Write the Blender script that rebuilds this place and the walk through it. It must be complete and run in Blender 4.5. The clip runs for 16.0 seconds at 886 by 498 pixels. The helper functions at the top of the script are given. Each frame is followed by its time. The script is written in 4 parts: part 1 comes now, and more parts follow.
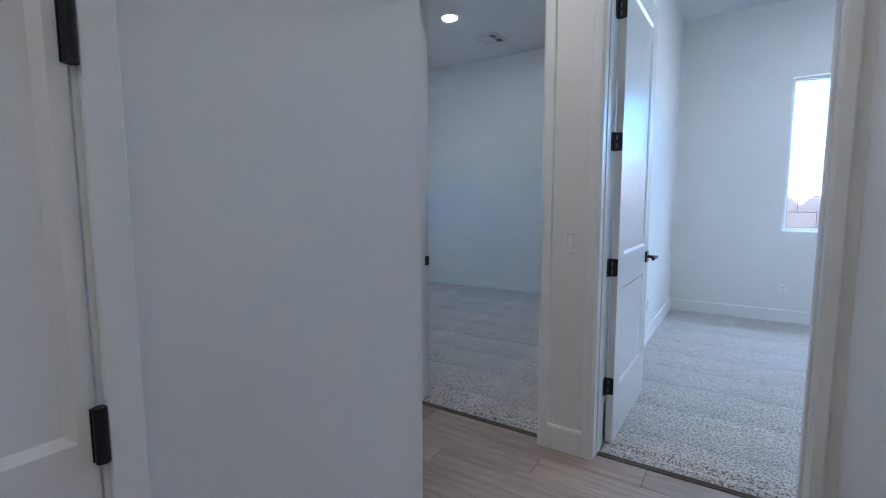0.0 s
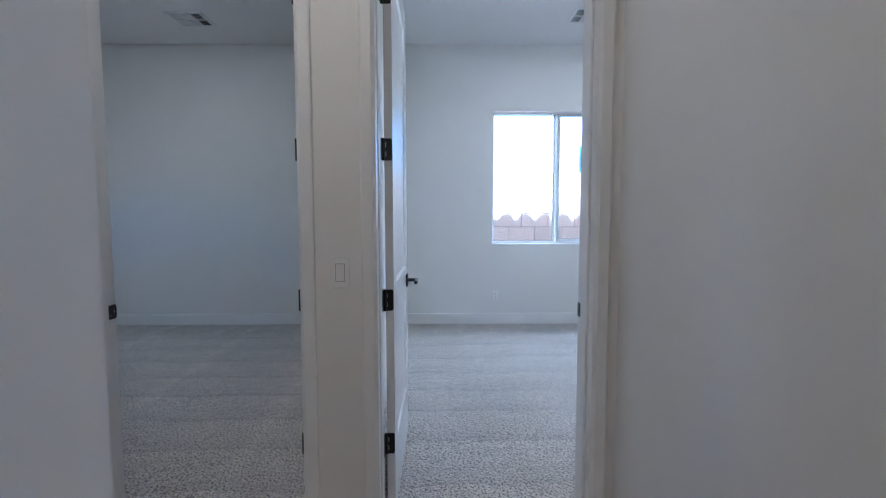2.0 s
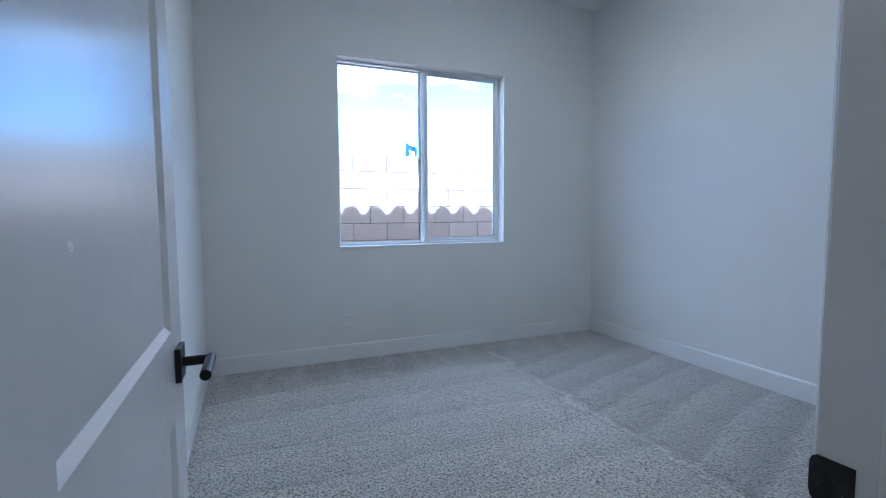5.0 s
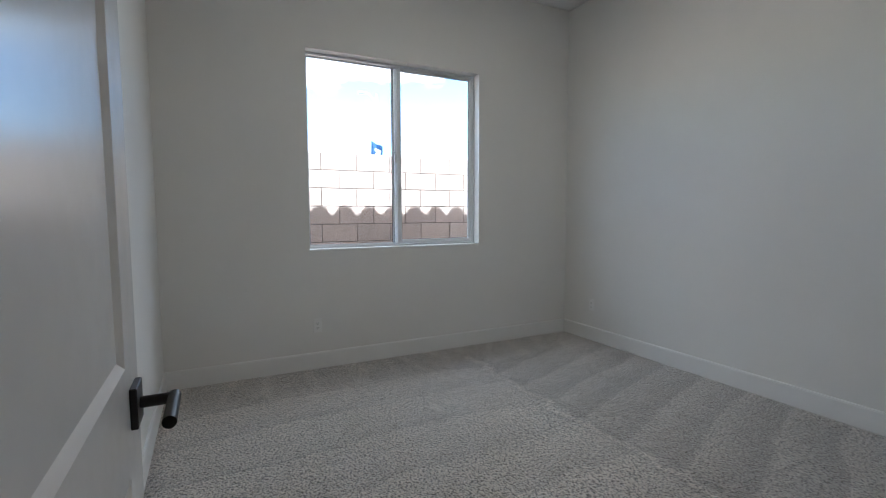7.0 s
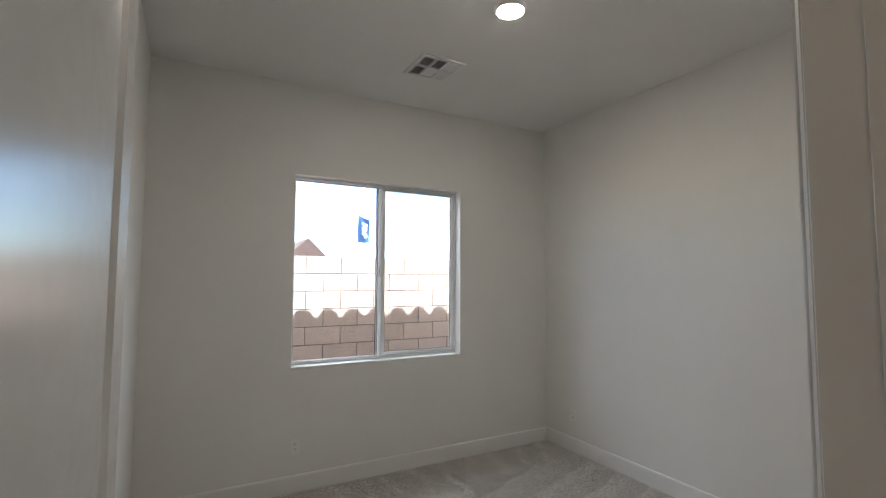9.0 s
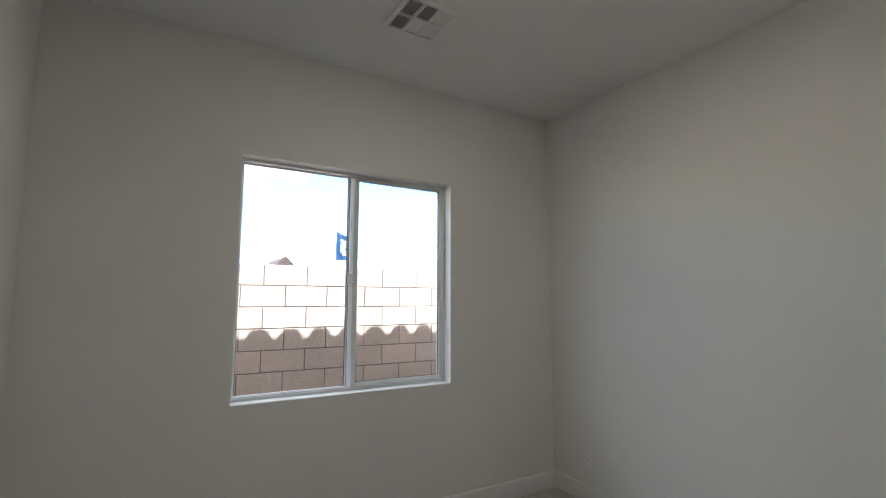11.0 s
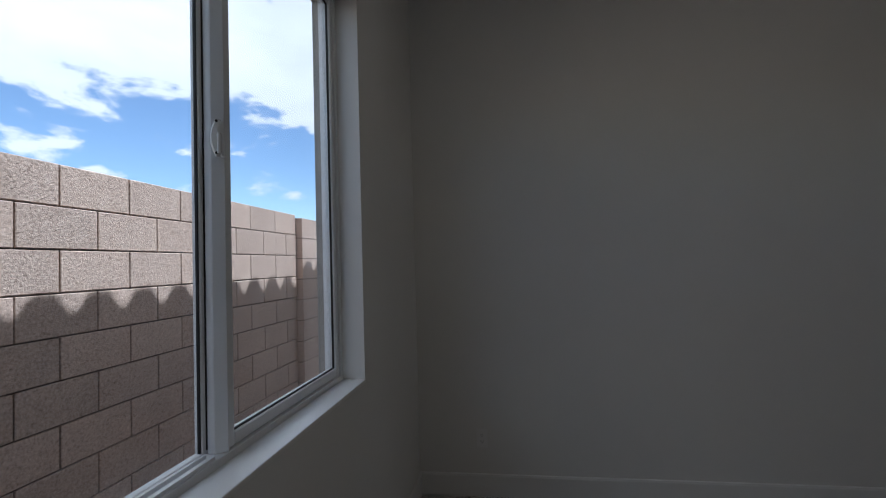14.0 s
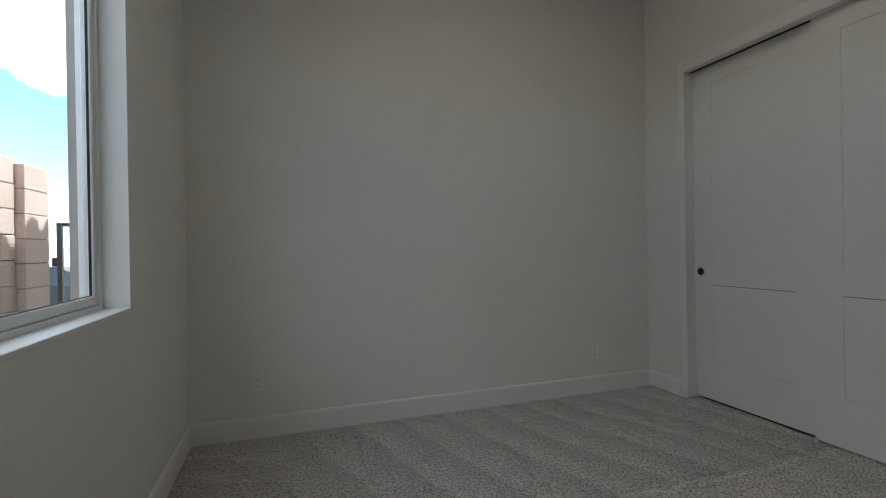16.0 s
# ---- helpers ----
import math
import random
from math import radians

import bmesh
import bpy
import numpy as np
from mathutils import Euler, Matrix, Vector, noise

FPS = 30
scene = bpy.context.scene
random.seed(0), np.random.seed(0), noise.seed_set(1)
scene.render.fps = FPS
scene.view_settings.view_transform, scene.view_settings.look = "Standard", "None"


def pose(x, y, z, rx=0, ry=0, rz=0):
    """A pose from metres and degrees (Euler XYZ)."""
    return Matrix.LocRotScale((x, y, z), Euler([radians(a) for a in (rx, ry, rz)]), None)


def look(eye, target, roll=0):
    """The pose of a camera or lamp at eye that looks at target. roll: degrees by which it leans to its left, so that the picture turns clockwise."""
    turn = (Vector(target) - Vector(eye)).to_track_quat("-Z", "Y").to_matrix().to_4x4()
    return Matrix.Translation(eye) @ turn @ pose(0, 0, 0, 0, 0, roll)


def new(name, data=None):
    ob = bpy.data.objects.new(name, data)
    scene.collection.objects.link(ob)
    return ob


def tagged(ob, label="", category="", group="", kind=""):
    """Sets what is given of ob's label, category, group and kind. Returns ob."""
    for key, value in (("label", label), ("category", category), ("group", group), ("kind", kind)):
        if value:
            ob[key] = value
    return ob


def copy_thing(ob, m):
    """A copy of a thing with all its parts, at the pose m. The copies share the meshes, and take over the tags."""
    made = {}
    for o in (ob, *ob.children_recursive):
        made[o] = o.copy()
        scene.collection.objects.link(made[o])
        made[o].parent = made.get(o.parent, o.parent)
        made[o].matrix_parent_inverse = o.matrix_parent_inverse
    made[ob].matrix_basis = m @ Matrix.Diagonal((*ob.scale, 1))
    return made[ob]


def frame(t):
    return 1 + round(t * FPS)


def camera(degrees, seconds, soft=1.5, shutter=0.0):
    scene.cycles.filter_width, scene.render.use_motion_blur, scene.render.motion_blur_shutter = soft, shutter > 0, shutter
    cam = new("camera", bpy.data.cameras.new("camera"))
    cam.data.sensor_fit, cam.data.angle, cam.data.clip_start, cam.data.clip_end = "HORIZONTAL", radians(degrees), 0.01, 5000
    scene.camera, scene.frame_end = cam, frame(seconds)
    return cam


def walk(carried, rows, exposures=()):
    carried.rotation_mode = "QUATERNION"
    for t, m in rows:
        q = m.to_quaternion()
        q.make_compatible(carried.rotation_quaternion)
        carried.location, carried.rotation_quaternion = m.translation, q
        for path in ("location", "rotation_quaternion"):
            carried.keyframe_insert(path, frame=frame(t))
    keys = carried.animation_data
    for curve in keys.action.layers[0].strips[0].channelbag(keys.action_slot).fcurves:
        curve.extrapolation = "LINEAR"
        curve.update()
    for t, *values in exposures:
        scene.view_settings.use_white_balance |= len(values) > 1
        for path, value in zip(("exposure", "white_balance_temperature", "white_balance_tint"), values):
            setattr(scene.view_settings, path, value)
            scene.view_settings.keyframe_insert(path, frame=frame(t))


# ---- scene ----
cam = camera(87.2, 16.0, soft=1.15)
PATH = [
    (0, (0.44, 0.004, 1.31), (-0.646, 1.67, 1.102), -0.1),
    (0.5, (0.291, 0.137, 1.347), (-0.487, 1.97, 1.16), 0.1),
    (1, (0.162, 0.246, 1.35), (-0.26, 2.195, 1.188), -0.1),
    (1.5, (0.112, 0.314, 1.344), (-0.06, 2.301, 1.196), -0.1),
    (2, (0.08, 0.497, 1.324), (0.112, 2.492, 1.181), -0.1),
    (2.5, (0.031, 0.785, 1.356), (0.288, 2.764, 1.218), -0.3),
    (3, (-0.023, 1.12, 1.369), (0.398, 3.07, 1.232), -0.6),
    (3.5, (-0.017, 1.433, 1.361), (0.481, 3.365, 1.224), -0.1),
    (4, (0.036, 1.715, 1.35), (0.611, 3.625, 1.212), -0.3),
    (4.5, (0.045, 1.969, 1.303), (0.72, 3.846, 1.162), -0.2),
    (5, (0.054, 2.141, 1.25), (0.82, 3.982, 1.102), -0.3),
    (7.5, (0.021, 2.299, 1.288), (0.931, 4.074, 1.141), 0.0),
    (8, (0.011, 2.269, 1.438), (0.931, 4.041, 1.325), 0.1),
    (8.5, (0.007, 2.231, 1.558), (0.941, 4.0, 1.563), -0.0),
    (9, (0.017, 2.19, 1.693), (0.972, 3.942, 1.825), 0.2),
    (11.5, (0.488, 3.377, 1.589), (1.549, 5.059, 1.805), -0.1),
    (12, (0.574, 3.909, 1.555), (1.732, 5.531, 1.727), -0.2),
    (12.5, (0.602, 4.431, 1.55), (1.979, 5.875, 1.686), -0.7),
    (13, (0.685, 4.811, 1.518), (2.322, 5.956, 1.627), -1.2),
    (13.5, (0.665, 5.182, 1.469), (2.53, 5.898, 1.57), -1.7),
    (14, (0.504, 5.521, 1.444), (2.483, 5.799, 1.504), -1.6),
    (14.5, (0.368, 5.63, 1.328), (2.368, 5.621, 1.363), -1.8),
    (15, (0.299, 5.62, 1.264), (2.285, 5.38, 1.282), -1.4),
    (15.5, (0.256, 5.57, 1.221), (2.207, 5.129, 1.229), -1.1),
    (16, (0.222, 5.526, 1.197), (2.119, 4.892, 1.191), -0.9),
]
EXPOSURES = [
    (0.0, 3.56, 4250, 7), (0.7, 3.36, 4400, 8), (1.2, 3.44, 4450, 9), (2.5, 3.25, 4450, 9), (3.5, 3.08, 4450, 8), (4.5, 2.75, 4400, 8), (5.0, 2.63, 4400, 8), (5.6, 2.43, 4800, 8), (7.5, 2.25, 5450, 8), (8.5, 2.29, 5800, 10), (9.0, 2.35, 5900, 10),
    (11.5, 1.90, 5800, 8), (12.0, 1.66, 5800, 8), (12.5, 1.25, 5650, 8), (13.0, 0.86, 5500, 10), (13.5, 0.45, 5480, 12), (14.0, 0.36, 5550, 12), (14.5, 0.44, 5700, 12), (15.0, 0.84, 5750, 9), (15.5, 1.20, 5700, 7), (16.0, 1.55, 5800, 7),
]
walk(cam, [(t, look(eye, target, roll)) for t, eye, target, roll in PATH], EXPOSURES)

TO_SUN = Vector((0.35, -1.0, 2.35)).normalized()   # towards the sun
SUN, SKY, CLOUD, LAMP = 5.0, 0.15, 7.2, 46.0
EAVE_Z, SHIFT_X = 3.413, 0.035
CLOUD_SEED = (3.1, 0.7, 1.4)

# ---- world, sun and lamps ----
def world_sky():
    w = bpy.data.worlds.new("sky")
    scene.world = w
    w.use_nodes = True
    n, l = w.node_tree.nodes, w.node_tree.links
    n.clear()
    out = n.new("ShaderNodeOutputWorld")
    bg = n.new("ShaderNodeBackground")
    bg.inputs["Strength"].default_value = SKY
    sky = n.new("ShaderNodeTexSky")
    sky.sky_type = "NISHITA"
    sky.sun_disc = False
    sky.sun_elevation = math.asin(TO_SUN.z)
    sky.sun_rotation = math.atan2(TO_SUN.x, TO_SUN.y)
    sky.air_density, sky.dust_density, sky.ozone_density = 0.9, 0.0, 0.8
    tc = n.new("ShaderNodeTexCoord")
    sep = n.new("ShaderNodeSeparateXYZ")
    l.new(tc.outputs["Generated"], sep.inputs[0])

    def m(op, a, b=None, c=None):
        k = n.new("ShaderNodeMath")
        k.operation = op
        for i, v in enumerate((a, b, c)):
            if v is None:
                continue
            if isinstance(v, (int, float)):
                k.inputs[i].default_value = v
            else:
                l.new(v, k.inputs[i])
        return k.outputs[0]

    # broken cumulus: small puffs low down, a wide bank above them, open sky overhead
    mp = n.new("ShaderNodeMapping")
    mp.inputs["Scale"].default_value = (1.0, 1.0, 2.3)
    mp.inputs["Location"].default_value = CLOUD_SEED
    l.new(tc.outputs["Generated"], mp.inputs["Vector"])
    noise_t = n.new("ShaderNodeTexNoise")
    noise_t.inputs["Scale"].default_value = 4.2
    noise_t.inputs["Detail"].default_value = 8
    noise_t.inputs["Roughness"].default_value = 0.56
    noise_t.inputs["Distortion"].default_value = 0.15
    l.new(mp.outputs[0], noise_t.inputs["Vector"])
    rise = n.new("ShaderNodeValToRGB")
    e = rise.color_ramp.elements
    e[0].position, e[0].color = 0.04, (0.34, 0.34, 0.34, 1)
    e[1].position, e[1].color = 0.95, (0.42, 0.42, 0.42, 1)
    # bank is carried higher, out of view, to light the floor
    for p, c in ((0.20, 0.45), (0.30, 0.58), (0.42, 0.74), (0.80, 0.70)):
        e.new(p).color = (c, c, c, 1)
    l.new(sep.outputs["Z"], rise.inputs["Fac"])
    dens = m("ADD", noise_t.outputs["Fac"], m("SUBTRACT", rise.outputs["Color"], 0.5))
    mask = n.new("ShaderNodeMapRange")
    mask.interpolation_type = "SMOOTHSTEP"
    mask.inputs["From Min"].default_value, mask.inputs["From Max"].default_value = 0.50, 0.57
    l.new(dens, mask.inputs["Value"])
    shade = n.new("ShaderNodeMapRange")
    shade.inputs["From Min"].default_value, shade.inputs["From Max"].default_value = 0.52, 0.85
    shade.inputs["To Min"].default_value, shade.inputs["To Max"].default_value = 0.82, 1.0
    l.new(dens, shade.inputs["Value"])
    cl = n.new("ShaderNodeMix")
    cl.data_type = "RGBA"
    cl.blend_type = "MULTIPLY"
    cl.inputs["Factor"].default_value = 1.0
    cl.inputs["A"].default_value = (CLOUD, CLOUD * 1.0, CLOUD * 1.03, 1)
    l.new(shade.outputs[0], cl.inputs["B"])
    mix = n.new("ShaderNodeMix")
    mix.data_type = "RGBA"
    l.new(mask.outputs[0], mix.inputs["Factor"])
    l.new(sky.outputs[0], mix.inputs["A"])
    l.new(cl.outputs["Result"], mix.inputs["B"])
    l.new(mix.outputs["Result"], bg.inputs["Color"])
    l.new(bg.outputs[0], out.inputs["Surface"])


world_sky()
sun = new("sun", bpy.data.lights.new("sun", "SUN"))
sun.data.energy, sun.data.angle, sun.data.color = SUN, radians(0.6), (1.0, 0.96, 0.92)
sun.matrix_world = look((0, 0, 30), Vector((0, 0, 30)) - TO_SUN)


# ---- materials ----
def nodes_of(name):
    mat = bpy.data.materials.new(name)
    mat.use_nodes = True
    t = mat.node_tree
    return mat, t.nodes, t.links, t.nodes["Principled BSDF"]


def ramp(n, l, src, stops):
    r = n.new("ShaderNodeValToRGB")
    e = r.color_ramp.elements
    e[0].position, e[0].color = stops[0][0], (*stops[0][1], 1)
    e[1].position, e[1].color = stops[-1][0], (*stops[-1][1], 1)
    for p, c in stops[1:-1]:
        k = e.new(p)
        k.color = (*c, 1)
    l.new(src, r.inputs["Fac"])
    return r.outputs["Color"]


def tex_noise(n, l, vec, scale, detail=3, rough=0.5):
    k = n.new("ShaderNodeTexNoise")
    k.inputs["Scale"].default_value, k.inputs["Detail"].default_value, k.inputs["Roughness"].default_value = scale, detail, rough
    if vec is not None:
        l.new(vec, k.inputs["Vector"])
    return k.outputs["Fac"]


def mapped(n, l, scale=(1, 1, 1), rot=(0, 0, 0), coord="Object"):
    tc, mp = n.new("ShaderNodeTexCoord"), n.new("ShaderNodeMapping")
    mp.inputs["Scale"].default_value, mp.inputs["Rotation"].default_value = scale, rot
    l.new(tc.outputs[coord], mp.inputs["Vector"])
    return mp.outputs[0]


def bump(n, l, bsdf, src, strength, dist, prev=None):
    b = n.new("ShaderNodeBump")
    b.inputs["Strength"].default_value, b.inputs["Distance"].default_value = strength, dist
    l.new(src, b.inputs["Height"])
    if prev is not None:
        l.new(prev, b.inputs["Normal"])
    l.new(b.outputs[0], bsdf.inputs["Normal"])
    return b.outputs[0]


def plain(name, col, rough=0.5, metal=0.0, vary=0.06, scale=3.0, bump_s=0.0, bump_scale=200.0, spec=0.5):
    mat, n, l, b = nodes_of(name)
    v = mapped(n, l)
    f = tex_noise(n, l, v, scale, 4)
    lo, hi = [c * (1 - vary) for c in col], [min(1, c * (1 + vary)) for c in col]
    l.new(ramp(n, l, f, [(0.3, lo), (0.7, hi)]), b.inputs["Base Color"])
    r = n.new("ShaderNodeMapRange")
    r.inputs["To Min"].default_value, r.inputs["To Max"].default_value = max(0.02, rough - 0.06), min(1, rough + 0.06)
    l.new(tex_noise(n, l, v, scale * 7, 3), r.inputs["Value"])
    l.new(r.outputs[0], b.inputs["Roughness"])
    b.inputs["Metallic"].default_value = metal
    b.inputs["Specular IOR Level"].default_value = spec
    if bump_s:
        bump(n, l, b, tex_noise(n, l, v, bump_scale, 3), bump_s, 0.002)
    return mat


def wall_paint(name, col):
    # rolled paint over fine orange-peel texture
    mat, n, l, b = nodes_of(name)
    v = mapped(n, l)
    f = tex_noise(n, l, v, 1.3, 5)
    l.new(ramp(n, l, f, [(0.3, [c * 0.97 for c in col]), (0.7, [min(1, c * 1.02) for c in col])]), b.inputs["Base Color"])
    b.inputs["Roughness"].default_value = 0.62
    b.inputs["Specular IOR Level"].default_value = 0.35
    p = bump(n, l, b, tex_noise(n, l, v, 90, 2), 0.10, 0.0015)
    bump(n, l, b, tex_noise(n, l, v, 2.2, 2), 0.10, 0.01, p)
    return mat


def carpet_mat():
    # twisted cut pile: fine fibre, painted shade between tufts, brushed lanes from vacuuming
    mat, n, l, b = nodes_of("carpet_pile")
    v = mapped(n, l)
    fine = tex_noise(n, l, v, 230, 3, 0.7)
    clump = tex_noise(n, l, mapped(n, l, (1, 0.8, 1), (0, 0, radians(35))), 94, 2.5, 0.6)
    shag = tex_noise(n, l, mapped(n, l, (1, 0.45, 1), (0, 0, radians(-28))), 34, 4, 0.62)
    warp = n.new("ShaderNodeTexNoise")
    warp.inputs["Scale"].default_value = 1.1
    l.new(v, warp.inputs["Vector"])
    sep = n.new("ShaderNodeSeparateXYZ")
    l.new(v, sep.inputs[0])
    edge_wob = tex_noise(n, l, v, 3.0, 3)

    def m(op, a, b2=None):
        k = n.new("ShaderNodeMath")
        k.operation = op
        for i, val in enumerate((a, b2)):
            if isinstance(val, (int, float)):
                k.inputs[i].default_value = val
            elif val is not None:
                l.new(val, k.inputs[i])
        return k.outputs[0]
    px = m("ADD", sep.outputs["X"], m("MULTIPLY", m("SUBTRACT", edge_wob, 0.5), 0.30))
    py = m("ADD", sep.outputs["Y"], m("MULTIPLY", m("SUBTRACT", edge_wob, 0.5), 0.45))

    def lanes(rot, period, stops, profile, wobble, dist):
        mp = n.new("ShaderNodeMapping")
        mp.inputs["Rotation"].default_value = (0, 0, radians(rot))
        va = n.new("ShaderNodeVectorMath")
        va.operation = "MULTIPLY_ADD"
        l.new(warp.outputs["Color"], va.inputs[0])
        va.inputs[1].default_value = (wobble, wobble, 0)
        l.new(v, va.inputs[2])
        l.new(va.outputs[0], mp.inputs["Vector"])
        w = n.new("ShaderNodeTexWave")
        w.wave_type, w.bands_direction, w.wave_profile = "BANDS", "X", profile
        w.inputs["Scale"].default_value = 0.314 / period
        w.inputs["Distortion"].default_value = dist
        w.inputs["Detail"].default_value = 3.0
        w.inputs["Detail Scale"].default_value = 2.5
        l.new(mp.outputs[0], w.inputs["Vector"])
        return ramp(n, l, w.outputs["Fac"], [(p, (c,) * 3) for p, c in stops])

    def where(mask, a, b2):
        k = n.new("ShaderNodeMix")
        k.data_type = "RGBA"
        l.new(mask, k.inputs["Factor"])
        for key, val in (("A", a), ("B", b2)):
            if val is None:
                k.inputs[key].default_value = (1, 1, 1, 1)
            else:
                l.new(val, k.inputs[key])
        return k.outputs["Result"]

    def mul(a, b2):
        k = n.new("ShaderNodeMix")
        k.data_type, k.blend_type = "RGBA", "MULTIPLY"
        k.inputs["Factor"].default_value = 1
        l.new(a, k.inputs["A"])
        l.new(b2, k.inputs["B"])
        return k.outputs["Result"]
    base = ramp(n, l, fine, [(0.30, (0.61, 0.545, 0.475)), (0.5, (0.90, 0.825, 0.745)), (0.66, (1.0, 0.94, 0.87))])
    # near-black gaps put the shade between tufts into the colour
    tuft_shade = ramp(n, l, clump, [(0.34, (0.03, 0.028, 0.026)), (0.44, (0.48, 0.47, 0.46)), (0.54, (1.0, 1.0, 1.0))])
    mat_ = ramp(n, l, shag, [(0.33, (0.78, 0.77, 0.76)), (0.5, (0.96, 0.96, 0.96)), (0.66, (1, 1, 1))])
    # vacuum strokes: lanes across the room, fans of wedges beyond the seam, short pulls in a painted dark band along
    # the window wall
    # light and dark of the leaning pile are put into the colour
    across = lanes(88, 0.40, ((0.0, 1.05), (0.45, 1.02), (0.92, 0.90), (1.0, 0.80)), "SAW", 0.22, 0.5)
    fan = where(ramp(n, l, m("PINGPONG", py, 0.42), [(0.40, (0, 0, 0)), (0.60, (1, 1, 1))]), lanes(72, 0.30, ((0.0, 0.92), (0.9, 0.62), (1.0, 0.8)), "SAW", 0.2, 0.6), lanes(104, 0.34, ((0.0, 0.63), (0.9, 0.92), (1.0, 0.74)), "SAW", 0.2, 0.6))
    # their darker ground puts the shade under the window into the colour
    pulls = lanes(6, 0.27, ((0.40, 0.76), (0.80, 0.80), (0.97, 0.96)), "SIN", 0.7, 2.2)
    east = m("GREATER_THAN", px, 2.02)
    north = ramp(n, l, m("DIVIDE", py, 8.0), [(0.685, (0, 0, 0)), (0.715, (1, 1, 1))])
    strokes = where(north, where(east, across, fan), pulls)
    # parted pile where two lanes meet, its light and dark edges painted
    seam = ramp(n, l, m("MULTIPLY", m("ABSOLUTE", m("SUBTRACT", px, 2.02)), 10.0), [(0.0, (1.12, 1.12, 1.12)), (0.22, (1.10, 1.10, 1.10)), (0.42, (0.82, 0.82, 0.82)), (0.8, (1, 1, 1))])
    side = ramp(n, l, m("PINGPONG", m("ADD", px, 0.98), 0.52), [(0.0, (1.16, 1.16, 1.16)), (0.05, (1.10, 1.10, 1.10)), (0.09, (1, 1, 1))])
    seam = mul(seam, where(m("LESS_THAN", px, -0.6), None, side))
    broken = ramp(n, l, tex_noise(n, l, v, 1.7, 3), [(0.46, (0, 0, 0)), (0.54, (1, 1, 1))])
    # furrows are dark lines in the colour, without relief
    furrow = where(broken, None, lanes(89, 0.40, ((0.0, 1.0), (0.955, 1.0), (0.975, 0.74), (1.0, 0.82)), "SAW", 0.22, 0.5))
    blot = ramp(n, l, tex_noise(n, l, v, 2.3, 4, 0.6), [(0.36, (0.93, 0.925, 0.92)), (0.6, (1, 1, 1))])
    drag = ramp(n, l, tex_noise(n, l, mapped(n, l, (0.9, 9.0, 1.0), (0, 0, radians(-6))), 1.6, 4, 0.6), [(0.38, (0.94, 0.94, 0.94)), (0.52, (1.0, 1.0, 1.0)), (0.64, (1.03, 1.03, 1.03))])
    c = mul(mul(mul(mul(mul(mul(mul(base, tuft_shade), mat_), strokes), seam), furrow), blot), drag)
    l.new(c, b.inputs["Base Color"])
    b.inputs["Roughness"].default_value = 1.0
    b.inputs["Specular IOR Level"].default_value = 0.1
    b.inputs["Sheen Weight"].default_value = 0.9
    b.inputs["Sheen Roughness"].default_value = 0.4
    p = bump(n, l, b, fine, 0.9, 0.005)
    p = bump(n, l, b, clump, 1.0, 0.012, p)
    bump(n, l, b, shag, 0.5, 0.02, p)
    return mat


def plank_mat():
    mat, n, l, b = nodes_of("oak_plank")
    inf = n.new("ShaderNodeObjectInfo")
    tc = n.new("ShaderNodeTexCoord")
    add = n.new("ShaderNodeVectorMath")
    add.operation = "MULTIPLY_ADD"
    l.new(inf.outputs["Random"], add.inputs[0])
    add.inputs[1].default_value = (13, 17, 5)
    l.new(tc.outputs["Object"], add.inputs[2])
    mp = n.new("ShaderNodeMapping")
    mp.inputs["Scale"].default_value = (1.2, 14, 14)
    l.new(add.outputs[0], mp.inputs["Vector"])
    g = tex_noise(n, l, mp.outputs[0], 3, 6, 0.6)
    base = ramp(n, l, g, [(0.25, (0.28, 0.215, 0.165)), (0.5, (0.38, 0.305, 0.245)), (0.75, (0.48, 0.40, 0.335))])
    tone = ramp(n, l, inf.outputs["Random"], [(0.0, (0.74, 0.73, 0.72)), (1.0, (1.14, 1.13, 1.12))])
    k = n.new("ShaderNodeMix")
    k.data_type, k.blend_type = "RGBA", "MULTIPLY"
    k.inputs["Factor"].default_value = 1
    l.new(base, k.inputs["A"])
    l.new(tone, k.inputs["B"])
    l.new(k.outputs["Result"], b.inputs["Base Color"])
    b.inputs["Roughness"].default_value = 0.42
    bump(n, l, b, g, 0.15, 0.002)
    return mat


